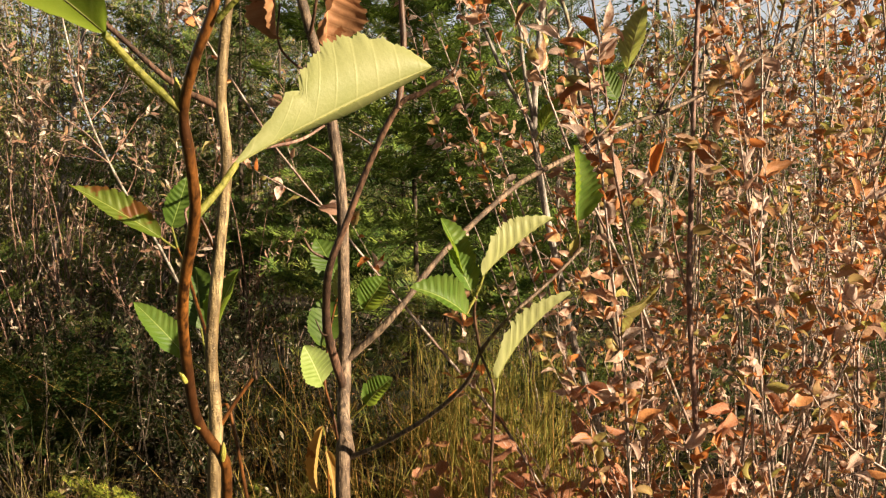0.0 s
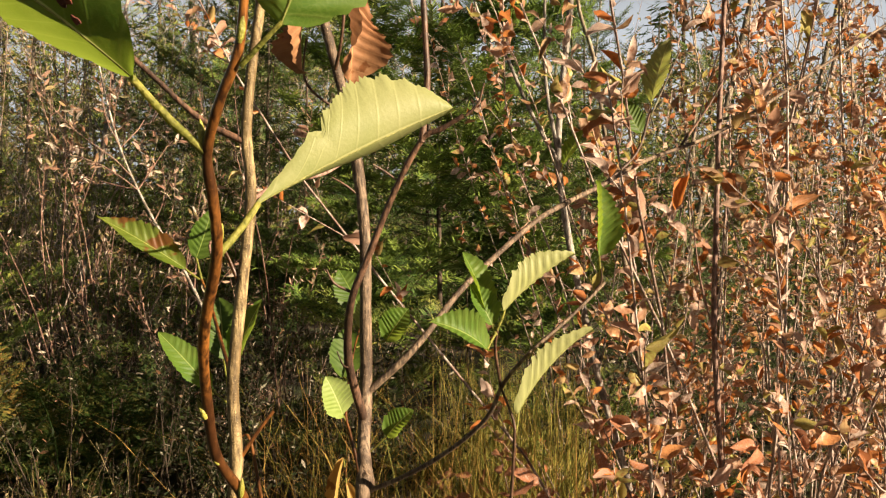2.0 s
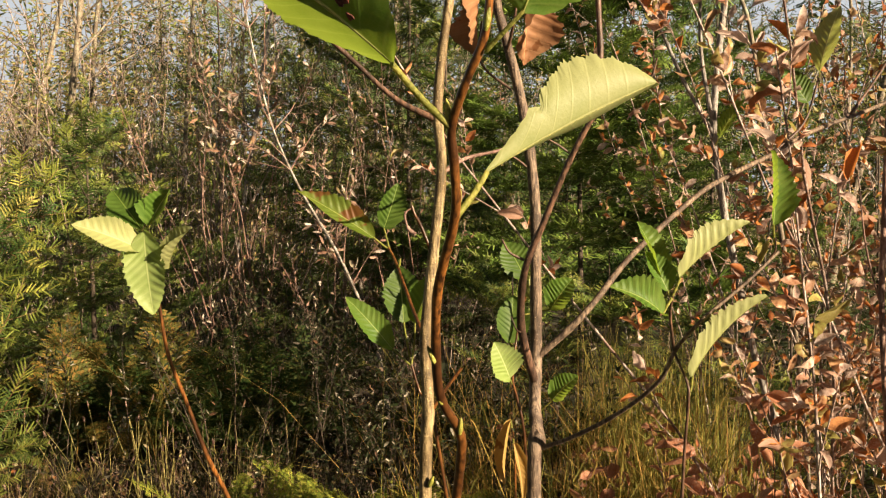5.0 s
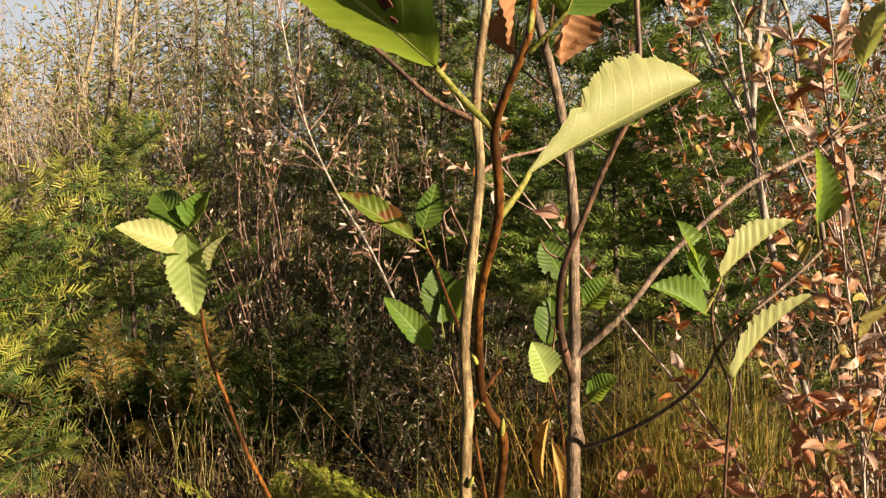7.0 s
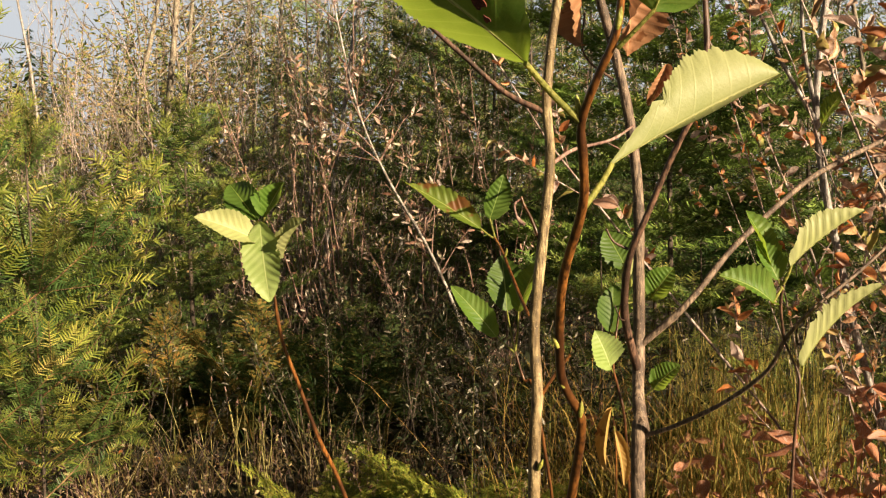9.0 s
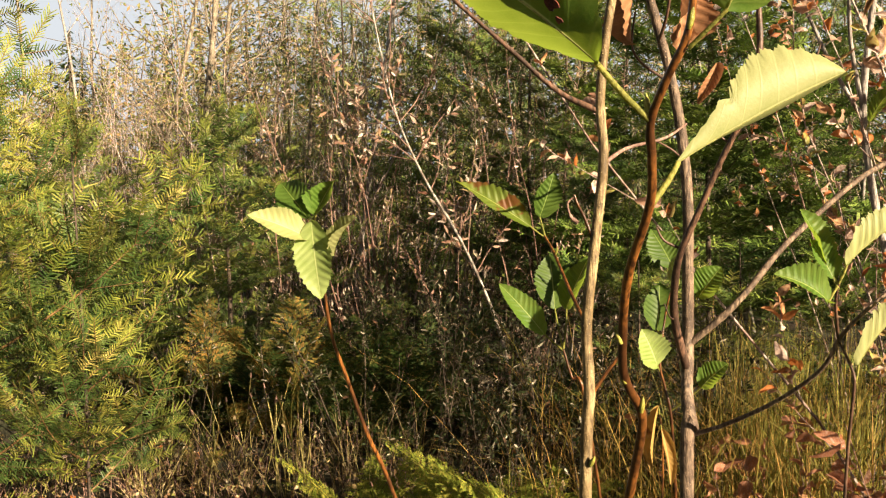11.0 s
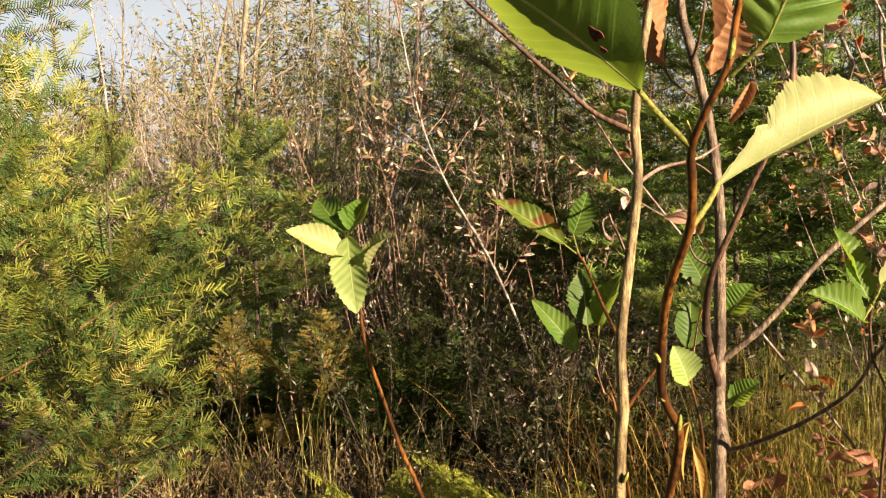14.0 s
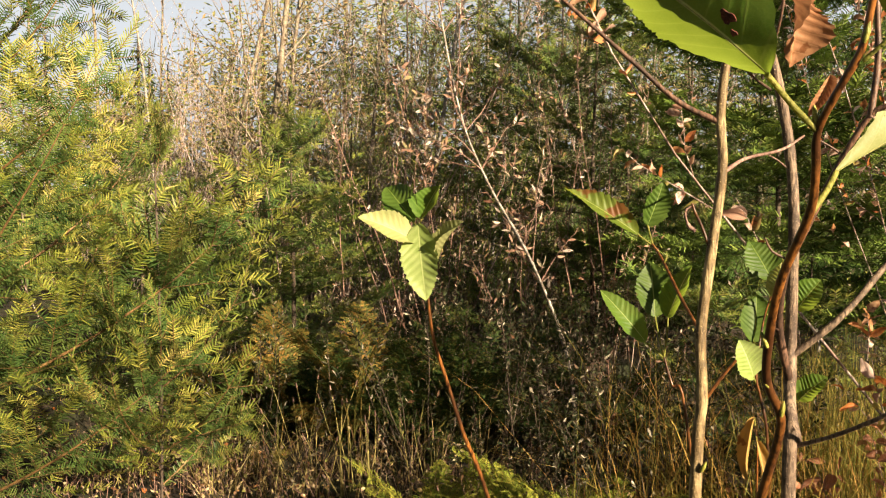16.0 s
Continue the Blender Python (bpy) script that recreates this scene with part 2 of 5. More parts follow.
RUSH = dry("grass_golden_green", [(0.0, (0.15, 0.15, 0.035)), (0.3, (0.36, 0.33, 0.07)), (0.6, (0.60, 0.39, 0.095)), (0.85, (0.68, 0.36, 0.11))], 0.4)
RUSH_GREEN = dry("grass_yellow_green", [(0.0, (0.22, 0.24, 0.05)), (0.4, (0.42, 0.42, 0.09)), (0.8, (0.68, 0.50, 0.14))], 0.4)
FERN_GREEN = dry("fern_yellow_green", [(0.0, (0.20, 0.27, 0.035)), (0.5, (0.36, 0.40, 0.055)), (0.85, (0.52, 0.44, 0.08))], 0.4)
# fern green darkened: the shade under the bushes is put into the colour
FERN_SHADED = dry("fern_shaded_green", [(0.0, (0.03, 0.065, 0.012)), (0.6, (0.065, 0.105, 0.018)), (0.9, (0.17, 0.15, 0.035))], 0.25)
FERN_BROWN = dry("fern_rust", [(0.0, (0.09, 0.11, 0.02)), (0.5, (0.17, 0.15, 0.03)), (0.85, (0.34, 0.18, 0.04))], 0.3)
SCAR = bark("scar_dark_brown", (0.06, 0.015, 0.01), (0.16, 0.04, 0.02), 200.0, 0.8)


def soil():
    m = Nodes("forest_floor")
    a, b, c3 = m.noise(3.0, 6), m.noise(40.0, 6), m.noise(220.0, 4)
    c = m.ramp(b, [(0.3, (0.012, 0.009, 0.006)), (0.5, (0.032, 0.022, 0.013)), (0.62, (0.06, 0.04, 0.02)), (0.75, (0.11, 0.07, 0.04))])
    c = m.mix(m.ramp(a, [(0.45, (0, 0, 0)), (0.62, (1, 1, 1))]), c, m.ramp(c3, [(0.3, (0.014, 0.022, 0.007)), (0.7, (0.045, 0.055, 0.015))]))
    return m.finish(c, 0.95, m.math("ADD", b, c3), 0.02)


SOIL = soil()


# ---- mesh helpers: every block is (verts, quads, material slot, uv per vertex or None) ----
rng = np.random.default_rng(7)


def mesh_of(name, blocks, mats):
    offs = np.cumsum([0] + [len(b[0]) for b in blocks])
    v = np.concatenate([b[0] for b in blocks]).astype(np.float32)
    q = np.concatenate([(b[1] + o).ravel() for b, o in zip(blocks, offs)]).astype(np.int32)
    sizes = np.concatenate([np.full(len(b[1]), b[1].shape[1], np.int32) for b in blocks])
    mi = np.concatenate([np.full(len(b[1]), b[2], np.int32) for b in blocks])
    me = bpy.data.meshes.new(name)
    me.vertices.add(len(v))
    me.vertices.foreach_set("co", v.ravel())
    me.loops.add(q.size)
    me.loops.foreach_set("vertex_index", q.ravel())
    me.polygons.add(len(sizes))
    me.polygons.foreach_set("loop_start", np.concatenate([[0], np.cumsum(sizes)[:-1]]).astype(np.int32))
    me.polygons.foreach_set("material_index", mi)
    me.polygons.foreach_set("use_smooth", np.ones(len(sizes), bool))
    if any(b[3] is not None for b in blocks):
        uv = np.concatenate([b[3] if b[3] is not None else np.zeros((len(b[0]), 2)) for b in blocks])
        layer = me.uv_layers.new(name="leaf")
        layer.data.foreach_set("uv", uv[q.ravel()].astype(np.float32).ravel())
    for m in mats:
        me.materials.append(m)
    me.update(calc_edges=True)
    return me


def part(name, blocks, material, parent, label="", m=None):
    mats = material if isinstance(material, (list, tuple)) else [material]
    me = blocks if isinstance(blocks, bpy.types.Mesh) else mesh_of(name, blocks, mats)
    ob = new(name, me)
    ob.parent = parent
    if m is not None:
        ob.matrix_basis = m
    if label:
        tagged(ob, label)
    return ob


def thing(name, label, category, at=(0, 0, 0), group="", kind=""):
    ob = new(name)
    ob.empty_display_size = 0.1
    ob.location = at
    return tagged(ob, label, category, group, kind)


def smooth(points, step=4):
    """A rounded line through the points."""
    p = np.array(points, float)
    p = np.vstack([2 * p[0] - p[1], p, 2 * p[-1] - p[-2]])
    out = []
    for i in range(1, len(p) - 2):
        for u in np.arange(step) / step:
            a, b, c, d = p[i - 1 : i + 3]
            out.append(0.5 * (2 * b + (c - a) * u + (2 * a - 5 * b + 4 * c - d) * u**2 + (3 * b - a - 3 * c + d) * u**3))
    return np.array(out + [p[-2]])


def tube(line, r0, r1, sides=6, slot=0, knots=0.0, power=1.0):
    """A tapered round stem along a line, with slight swellings."""
    p = np.asarray(line, float)
    n = len(p)
    d = np.gradient(p, axis=0)
    d /= np.linalg.norm(d, axis=1, keepdims=True) + 1e-12
    ref = np.array([0.31, 0.95, 0.05]) if abs(d[0] @ [0.31, 0.95, 0.05]) < 0.9 else np.array([1.0, 0, 0])
    a = np.cross(d, ref)
    a /= np.linalg.norm(a, axis=1, keepdims=True) + 1e-12
    b = np.cross(d, a)
    s = np.linspace(0, 1, n) ** power
    r = r0 + (r1 - r0) * s
    if knots:
        r = r * (1 + knots * rng.standard_normal(n).clip(-1, 2.2))
    th = np.arange(sides) * 2 * np.pi / sides
    v = p[:, None] + r[:, None, None] * (np.cos(th)[None, :, None] * a[:, None] + np.sin(th)[None, :, None] * b[:, None])
    i, j = np.meshgrid(np.arange(n - 1), np.arange(sides), indexing="ij")
    k = (j + 1) % sides
    q = np.stack([i * sides + j, i * sides + k, (i + 1) * sides + k, (i + 1) * sides + j], -1).reshape(-1, 4)
    return v.reshape(-1, 3), q, slot, None


def blade(length, width, n=10, half=3, fold=0.2, curl=0.0, twist=0.0, teeth=0.0, corr=0.0, wave=0.0, shape=0.85, seed=0, slot=0, tear=None):
    """A leaf blade from its base along +x, lying in xy, upper side +z. fold: half angle lifted; curl: bend down of the tip (radians)."""
    r = np.random.default_rng(seed)
    s = np.linspace(0, 1, n + 1)
    h = np.sin(np.pi * np.clip(s, 0.0, 1.0) ** shape) ** 0.8 * width / 2
    h = h * (1 + (0.06 if n < 20 else 0.012) * r.standard_normal(n + 1)) + 0.0004
    v = np.linspace(-1, 1, 2 * half + 1)
    S, V = np.meshgrid(s, v, indexing="ij")
    row, av = S.copy(), np.abs(V)
    if n >= 50:                                 # rows of large leaves run along the side veins
        S = S + 0.28 * av * (1 - S) * np.minimum(1, 6 * S)
    H = np.interp(S, s, h)
    if teeth:
        edge = (np.abs(V) > 0.99) * teeth * ((np.arange(n + 1) % 2) * r.uniform(0.3, 1.6, n + 1))[:, None]
        H = H * (1 + edge)
    if n >= 50:                                 # one blunt lobe to each side vein
        lobe = r.uniform(0.5, 1.5, 12)[np.minimum((row * 9 + 0.5).astype(int), 11)]
        saw = (row * 9 + 0.5) % 1.0
        H = H * (1 + 1.9 * teeth * lobe * (np.minimum(saw * 1.35, (1 - saw) * 3.9) - 0.45) * av**3)
    if tear:
        # a notch (place, half width, depth, side) eaten out of the margin
        cut = np.clip(1 - np.abs(S - tear[0]) / tear[1], 0, 1) * tear[2]
        H = H * (1 - cut * (V * tear[3] > 0))
    y = V * H * np.cos(fold * (0.4 + 0.6 * av))
    z = av * H * np.sin(fold * (0.4 + 0.6 * av))
    z = z + corr * np.sin(2 * np.pi * 9 * row) * np.minimum(1, 3.5 * av) * (1 - 0.4 * av**4) * np.sin(np.pi * S) ** 0.5 * width
    ph = r.uniform(0, 6.28, 3)
    z = z + wave * width * av**2 * (np.sin(5 * S + ph[0] + 1.5 * np.sign(V)) + 0.6 * np.sin(11 * S + ph[1] - np.sign(V)))
    x = S * length
    tw = twist * S
    y, z = y * np.cos(tw) - z * np.sin(tw), y * np.sin(tw) + z * np.cos(tw)
    if abs(curl) > 1e-3:
        ang = curl * S
        rad = length / curl
        x, z = (rad + z) * np.sin(ang), -rad * (1 - np.cos(ang)) + z * np.cos(ang)
    P = np.stack([x, y, z], -1).reshape(-1, 3)
    w = 2 * half + 1
    i, j = np.meshgrid(np.arange(n), np.arange(w - 1), indexing="ij")
    q = np.stack([i * w + j, (i + 1) * w + j, (i + 1) * w + j + 1, i * w + j + 1], -1).reshape(-1, 4)
    uv = np.stack([(row + 0.275 * av).ravel(), V.ravel() / 2 + 0.5], -1)
    return P, q, slot, uv


def axes(base, tip, up):
    """The pose with +x from base to tip and +z near up."""
    x = (Vector(tip) - Vector(base)).normalized()
    z = Vector(up) - x * x.dot(Vector(up))
    z.normalize()
    y = z.cross(x)
    m = Matrix((x, y, z)).transposed().to_4x4()
    m.translation = base
    return m


def moved(block, m):
    """The block laid out by a 4x4 matrix."""
    a = np.array(m)
    return block[0] @ a[:3, :3].T + a[:3, 3], block[1], block[2], block[3]


def leaf(parent, base, tip, width, up, mat, fold=0.35, curl=0.3, twist=0.0, stalk=None, teeth=0.075, corr=0.020, wave=0.055, seed=1, label="", shape=0.85, tear=None, thick=0.0013):
    """One large toothed leaf with midrib and stalk, from base to tip."""
    span = (Vector(tip) - Vector(base)).length
    length = span * (abs(curl) / (2 * math.sin(abs(curl) / 2)) if abs(curl) > 1e-3 else 1)
    b = blade(length, width, 64, 10, fold, curl, twist, teeth, corr, wave, shape, seed, 0, tear)
    m = axes(base, tip, up) @ Matrix.Rotation(-curl / 2, 4, "Y")
    ob = part("leaf", [b], mat, parent, label, m)
    mid = b[0].reshape(65, 21, 3)[:, 10].copy()
    mid[:, 2] -= 0.0003
    rib = [tube(mid, 0.00035, 0.0001, 6)]
    part("midrib", rib, MIDRIB, ob)
    if stalk is not None:
        inv = m.inverted()
        s0, s1 = inv @ Vector(stalk), Vector(mid[1])
        bend = (s0 + s1) / 2 + Vector((0, 0, -0.03 * (s1 - s0).length))
        part("petiole", [tube(smooth([s0, bend, s1]), thick, thick * 0.8, 7)], PETIOLE, ob)
    return ob


def stem(name, parent, points, r0, r1, mat, sides=8, step=5, knots=0.05, label=""):
    return part(name, [tube(smooth(points, step), r0, r1, sides, 0, knots)], mat, parent, label)


def bud(parent, at, way, length=0.012, radius=0.0022):
    a = Vector(at)
    w = Vector(way).normalized()
    line = [a + w * length * s for s in (0, 0.2, 0.45, 0.7, 0.9, 1.0)]
    p, q, s, u = tube(line, 1, 1, 7)
    prof = np.repeat(np.array([0.6, 0.95, 1.0, 0.75, 0.4, 0.05]) * radius, 7)[:, None]
    c = np.repeat(np.array([list(x) for x in line]), 7, axis=0)
    return part("bud", [(c + (p - c) * prof, q, s, u)], BUD, parent)


# ---- ground ----
def ground_height(x, y):
    return 0.05 * np.sin(1.7 * x + 0.6) * np.sin(1.3 * y) + 0.03 * np.sin(4.1 * x + 2.2 * y) + 0.02 * np.sin(7.3 * y - 3 * x)


def build_ground():
    near = np.concatenate([[-600, -150, -50, -22], np.linspace(-12, 12, 121), [22, 50, 150, 600]])
    nx = len(near)
    X, Y = np.meshgrid(near, near + 3, indexing="ij")
    Z = ground_height(X, Y) * (np.hypot(X, Y) < 40)
    i, j = np.meshgrid(np.arange(nx - 1), np.arange(nx - 1), indexing="ij")
    q = np.stack([i * nx + j, (i + 1) * nx + j, (i + 1) * nx + j + 1, i * nx + j + 1], -1).reshape(-1, 4)
    ob = new("ground", mesh_of("ground", [(np.stack([X, Y, Z], -1).reshape(-1, 3), q, 0, None)], [SOIL]))
    return tagged(ob, "dark forest floor of soil, moss and leaf litter", "ground", kind="structure")


build_ground()


def gz(x, y):
    return float(ground_height(np.float64(x), np.float64(y)))


# ---- young alder with olive bark, slim and crooked ----
def alder_slim():
    t = thing("alder_sapling", "slim alder sapling with smooth olive-brown bark and green leaves", "sapling", (-0.21, 0.76, gz(-0.21, 0.76)), "alder saplings")
    o = Vector(t.location)
    L = lambda *pts: [Vector(p) - o for p in pts]
    stem("stem", t, L((-0.21, 0.76, -0.02), (-0.207, 0.75, 0.5), (-0.202, 0.74, 1.0), (-0.198, 0.738, 1.093), (-0.201, 0.738, 1.16), (-0.193, 0.738, 1.242),
                      (-0.185, 0.738, 1.322), (-0.188, 0.735, 1.375), (-0.184, 0.735, 1.428), (-0.176, 0.735, 1.485), (-0.170, 0.735, 1.56), (-0.176, 0.735, 1.70)), 0.0066, 0.0036, BARK_OLIVE, 12)
    stem("twig", t, L((-0.188, 0.735, 1.368), (-0.228, 0.732, 1.389), (-0.272, 0.728, 1.429), (-0.342, 0.72, 1.493), (-0.379, 0.715, 1.529)), 0.0032, 0.0016, BARK_BRANCH, 8)
    stem("twig", t, L((-0.185, 0.738, 1.319), (-0.165, 0.76, 1.334), (-0.132, 0.79, 1.344), (-0.111, 0.81, 1.359)), 0.0022, 0.0012, BARK_RED, 7)
    stem("twig", t, L((-0.193, 0.738, 1.240), (-0.203, 0.735, 1.267), (-0.209, 0.731, 1.280), (-0.212, 0.73, 1.289)), 0.0018, 0.0012, BARK_SHOOT, 7)
    stem("twig", t, L((-0.197, 0.738, 1.09), (-0.181, 0.742, 1.115), (-0.167, 0.745, 1.134)), 0.0022, 0.0015, BARK_SHOOT, 7)
    stem("twig", t, L((-0.2, 0.738, 1.158), (-0.226, 0.79, 1.187), (-0.253, 0.84, 1.224), (-0.268, 0.865, 1.240)), 0.0022, 0.0013, BARK_SHOOT, 7)
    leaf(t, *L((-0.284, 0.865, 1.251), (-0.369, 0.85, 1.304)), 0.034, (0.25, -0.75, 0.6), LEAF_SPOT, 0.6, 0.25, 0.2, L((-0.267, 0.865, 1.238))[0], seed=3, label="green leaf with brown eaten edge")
    leaf(t, *L((-0.275, 0.87, 1.261), (-0.258, 0.87, 1.312)), 0.034, (0.5, -0.85, 0.15), LEAF_SHADED, 0.5, 0.2, 0, L((-0.267, 0.865, 1.238))[0], seed=4)
    stem("shrivelled_catkin", t, L((-0.212, 0.73, 1.287), (-0.218, 0.728, 1.281), (-0.215, 0.728, 1.268), (-0.208, 0.728, 1.262)), 0.0007, 0.0024, BARK_RED, 6, knots=0.3)
    bud(t, L((-0.197, 0.734, 1.02))[0], (0.45, -0.3, 1), 0.014, 0.0025)
    bud(t, L((-0.25, 0.835, 1.222))[0], (0.3, -0.2, 1), 0.01, 0.0016)
    return t


alder_slim()


# ---- the thin red-brown shoot close to the camera ----
def alder_shoot():
    t = thing("alder_shoot", "thin red-brown alder shoot with yellow-green buds and large backlit leaves", "sapling", (-0.19, 0.66, gz(-0.19, 0.66)), "alder saplings")
    o = Vector(t.location)
    L = lambda *pts: [Vector(p) - o for p in pts]
    stem("stem", t, L((-0.19, 0.66, -0.02), (-0.175, 0.62, 0.6), (-0.150, 0.545, 1.0), (-0.136, 0.52, 1.077), (-0.126, 0.49, 1.129), (-0.126, 0.482, 1.147), (-0.135, 0.465, 1.173),
                      (-0.134, 0.445, 1.207), (-0.128, 0.42, 1.246), (-0.114, 0.395, 1.287), (-0.112, 0.383, 1.312), (-0.112, 0.374, 1.333), (-0.103, 0.362, 1.354),
                      (-0.093, 0.355, 1.374), (-0.089, 0.35, 1.398), (-0.084, 0.34, 1.43), (-0.085, 0.335, 1.47)), 0.0037, 0.0018, BARK_SHOOT, 12)
    leaf(t, *L((-0.101, 0.415, 1.311), (-0.006, 0.465, 1.365)), 0.060, (-0.3, 0.7, 0.65), LEAF_WORN, 0.8, 0.2, 0.0, L((-0.113, 0.395, 1.288))[0], seed=5, shape=1.5, tear=(0.40, 0.03, 0.25, -1), corr=0.0, teeth=0.055, wave=0.05, thick=0.002,
         label="pale yellow-green leaf with torn toothed edge")
    f2 = leaf(t, *L((-0.138, 0.359, 1.363), (-0.226, 0.312, 1.430)), 0.078, (0.28, 0.62, 0.7), LEAF_GREEN, 0.3, 0.25, 0.0, L((-0.112, 0.374, 1.333))[0], seed=6, shape=0.95, corr=0.002, teeth=0.05, thick=0.002, wave=0.02,
              label="large green leaf with dark brown hole")
    leaf(t, *L((-0.074, 0.350, 1.384), (-0.045, 0.335, 1.45)), 0.06, (0.1, 0.75, 0.6), LEAF_GREEN, 0.35, 0.25, 0.0, L((-0.092, 0.355, 1.368))[0], seed=8)
    for at, way in (((-0.113, 0.372, 1.336), (-0.12, 0, 1)), ((-0.113, 0.393, 1.291), (0.25, -0.2, 1)), ((-0.135, 0.446, 1.198), (-0.4, -0.1, 1)),
                    ((-0.134, 0.465, 1.168), (-0.5, -0.1, 1)), ((-0.125, 0.478, 1.146), (0.12, -0.2, 1)), ((-0.092, 0.353, 1.377), (0.2, -0.2, 1))):
        bud(t, L(at)[0], way, 0.012, 0.0018)
    for x, y, size in ((0.040, 0.011, 0.0046), (0.031, 0.006, 0.0022)):
        th = np.arange(16) * 2 * np.pi / 16
        rad = size * (1 + 0.22 * np.sin(3 * th + 1) + 0.12 * np.sin(5 * th))
        rim = np.stack([x + rad * np.cos(th), y + 0.8 * rad * np.sin(th), -0.0010 + 0 * th], -1)
        pts = np.vstack([rim, rim * [1, 1, 0] + [0, 0, -0.0016]])
        k = np.arange(16)
        side = np.stack([k, (k + 1) % 16, (k + 1) % 16 + 16, k + 16], -1)
        part("brown_scar", [(pts, side, 0, None), (pts[16:], np.arange(16)[None], 0, None)], SCAR, f2, "dark brown eaten spot")
    return t


alder_shoot()


# ---- forked alder with grey-brown bark ----
def alder_forked():
    t = thing("alder_sapling", "forked alder sapling with lenticelled grey-brown bark and dead curled leaves", "sapling", (-0.112, 0.93, gz(-0.112, 0.93)), "alder saplings")
    o = Vector(t.location)
    L = lambda *pts: [Vector(p) - o for p in pts]
    stem("stem", t, L((-0.112, 0.93, -0.02), (-0.106, 0.93, 0.5), (-0.112, 0.94, 0.98), (-0.106, 0.945, 1.005), (-0.113, 0.96, 1.039), (-0.114, 0.99, 1.104), (-0.115, 0.99, 1.189), (-0.116, 0.99, 1.28),
                      (-0.125, 0.99, 1.364), (-0.139, 0.99, 1.435), (-0.156, 0.99, 1.499), (-0.166, 0.99, 1.55), (-0.175, 0.99, 1.72)), 0.0088, 0.0050, BARK_GREY, 14)
    stem("branch", t, L((-0.115, 0.975, 1.074), (-0.128, 0.95, 1.137), (-0.127, 0.93, 1.183), (-0.12, 0.914, 1.22), (-0.102, 0.905, 1.264), (-0.072, 0.89, 1.335), (-0.045, 0.88, 1.384), (-0.025, 0.875, 1.395),
                        (-0.002, 0.87, 1.408)), 0.0052, 0.0024, BARK_BRANCH, 10)
    stem("branch", t, L((-0.045, 0.88, 1.382), (-0.040, 0.88, 1.438), (-0.042, 0.88, 1.489), (-0.045, 0.88, 1.54), (-0.047, 0.88, 1.63)), 0.0036, 0.0028, BARK_BRANCH, 9)
    stem("branch", t, L((-0.113, 0.988, 1.100), (-0.073, 0.99, 1.137), (-0.044, 1.0, 1.169), (-0.009, 1.03, 1.213), (0.032, 1.07, 1.252), (0.092, 1.13, 1.301), (0.141, 1.18, 1.328), (0.195, 1.23, 1.353),
                        (0.264, 1.3, 1.39), (0.396, 1.42, 1.44), (0.51, 1.52, 1.499), (0.647, 1.65, 1.58), (0.884, 1.85, 1.72)), 0.0043, 0.0026, BARK_GREY, 12)
    stem("branch", t, L((-0.107, 0.945, 0.999), (-0.066, 0.92, 1.023), (-0.016, 0.88, 1.063), (0.023, 0.84, 1.108), (0.038, 0.82, 1.146), (0.065, 0.82, 1.178), (0.104, 0.84, 1.209), (0.14, 0.86, 1.241)),
         0.0027, 0.0016, BARK_GREY, 10)
    for pts, r in ((((-0.123, 0.915, 1.225), (-0.139, 0.91, 1.234), (-0.147, 0.905, 1.249)), 0.0018), (((-0.072, 0.89, 1.344), (-0.083, 0.885, 1.352), (-0.095, 0.88, 1.359)), 0.0014),
                   (((-0.123, 0.99, 1.329), (-0.137, 0.98, 1.341), (-0.153, 0.975, 1.35)), 0.0014), (((0.195, 1.23, 1.353), (0.249, 1.27, 1.401), (0.271, 1.28, 1.467)), 0.0026),
                   (((0.339, 1.37, 1.422), (0.4, 1.45, 1.49), (0.44, 1.5, 1.544)), 0.0026), (((-0.147, 0.99, 1.427), (-0.17, 0.96, 1.443), (-0.18, 0.95, 1.463), (-0.176, 0.945, 1.50)), 0.0018),
                   (((-0.152, 0.99, 1.47), (-0.14, 0.96, 1.50), (-0.134, 0.95, 1.545), (-0.130, 0.945, 1.6)), 0.0022), (((0.0, 0.87, 1.408), (0.012, 0.868, 1.42), (0.018, 0.866, 1.44)), 0.0016),
                   (((-0.128, 0.948, 1.137), (-0.133, 0.935, 1.142), (-0.139, 0.93, 1.158)), 0.0012), (((0.13, 0.853, 1.235), (0.135, 0.85, 1.243), (0.134, 0.846, 1.256)), 0.0012)):
        stem("twig", t, L(*pts), r, r * 0.6, BARK_BRANCH, 7)
    # living leaves on the low branch
    stem("twig", t, L((0.036, 0.822, 1.142), (0.029, 0.79, 1.183), (0.031, 0.78, 1.207)), 0.0017, 0.0012, BARK_BRANCH, 7)
    stem("twig", t, L((0.036, 0.822, 1.142), (0.047, 0.80, 1.115), (0.048, 0.80, 1.095), (0.047, 0.82, 1.037), (0.045, 0.83, 0.95)), 0.0012, 0.0018, BARK_BRANCH, 7)
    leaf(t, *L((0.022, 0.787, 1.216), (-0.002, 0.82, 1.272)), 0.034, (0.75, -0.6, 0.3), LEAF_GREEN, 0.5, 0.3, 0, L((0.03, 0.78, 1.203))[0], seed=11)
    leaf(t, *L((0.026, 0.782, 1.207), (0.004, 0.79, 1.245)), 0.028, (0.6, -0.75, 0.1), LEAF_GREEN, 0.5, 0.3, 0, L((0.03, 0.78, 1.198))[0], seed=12)
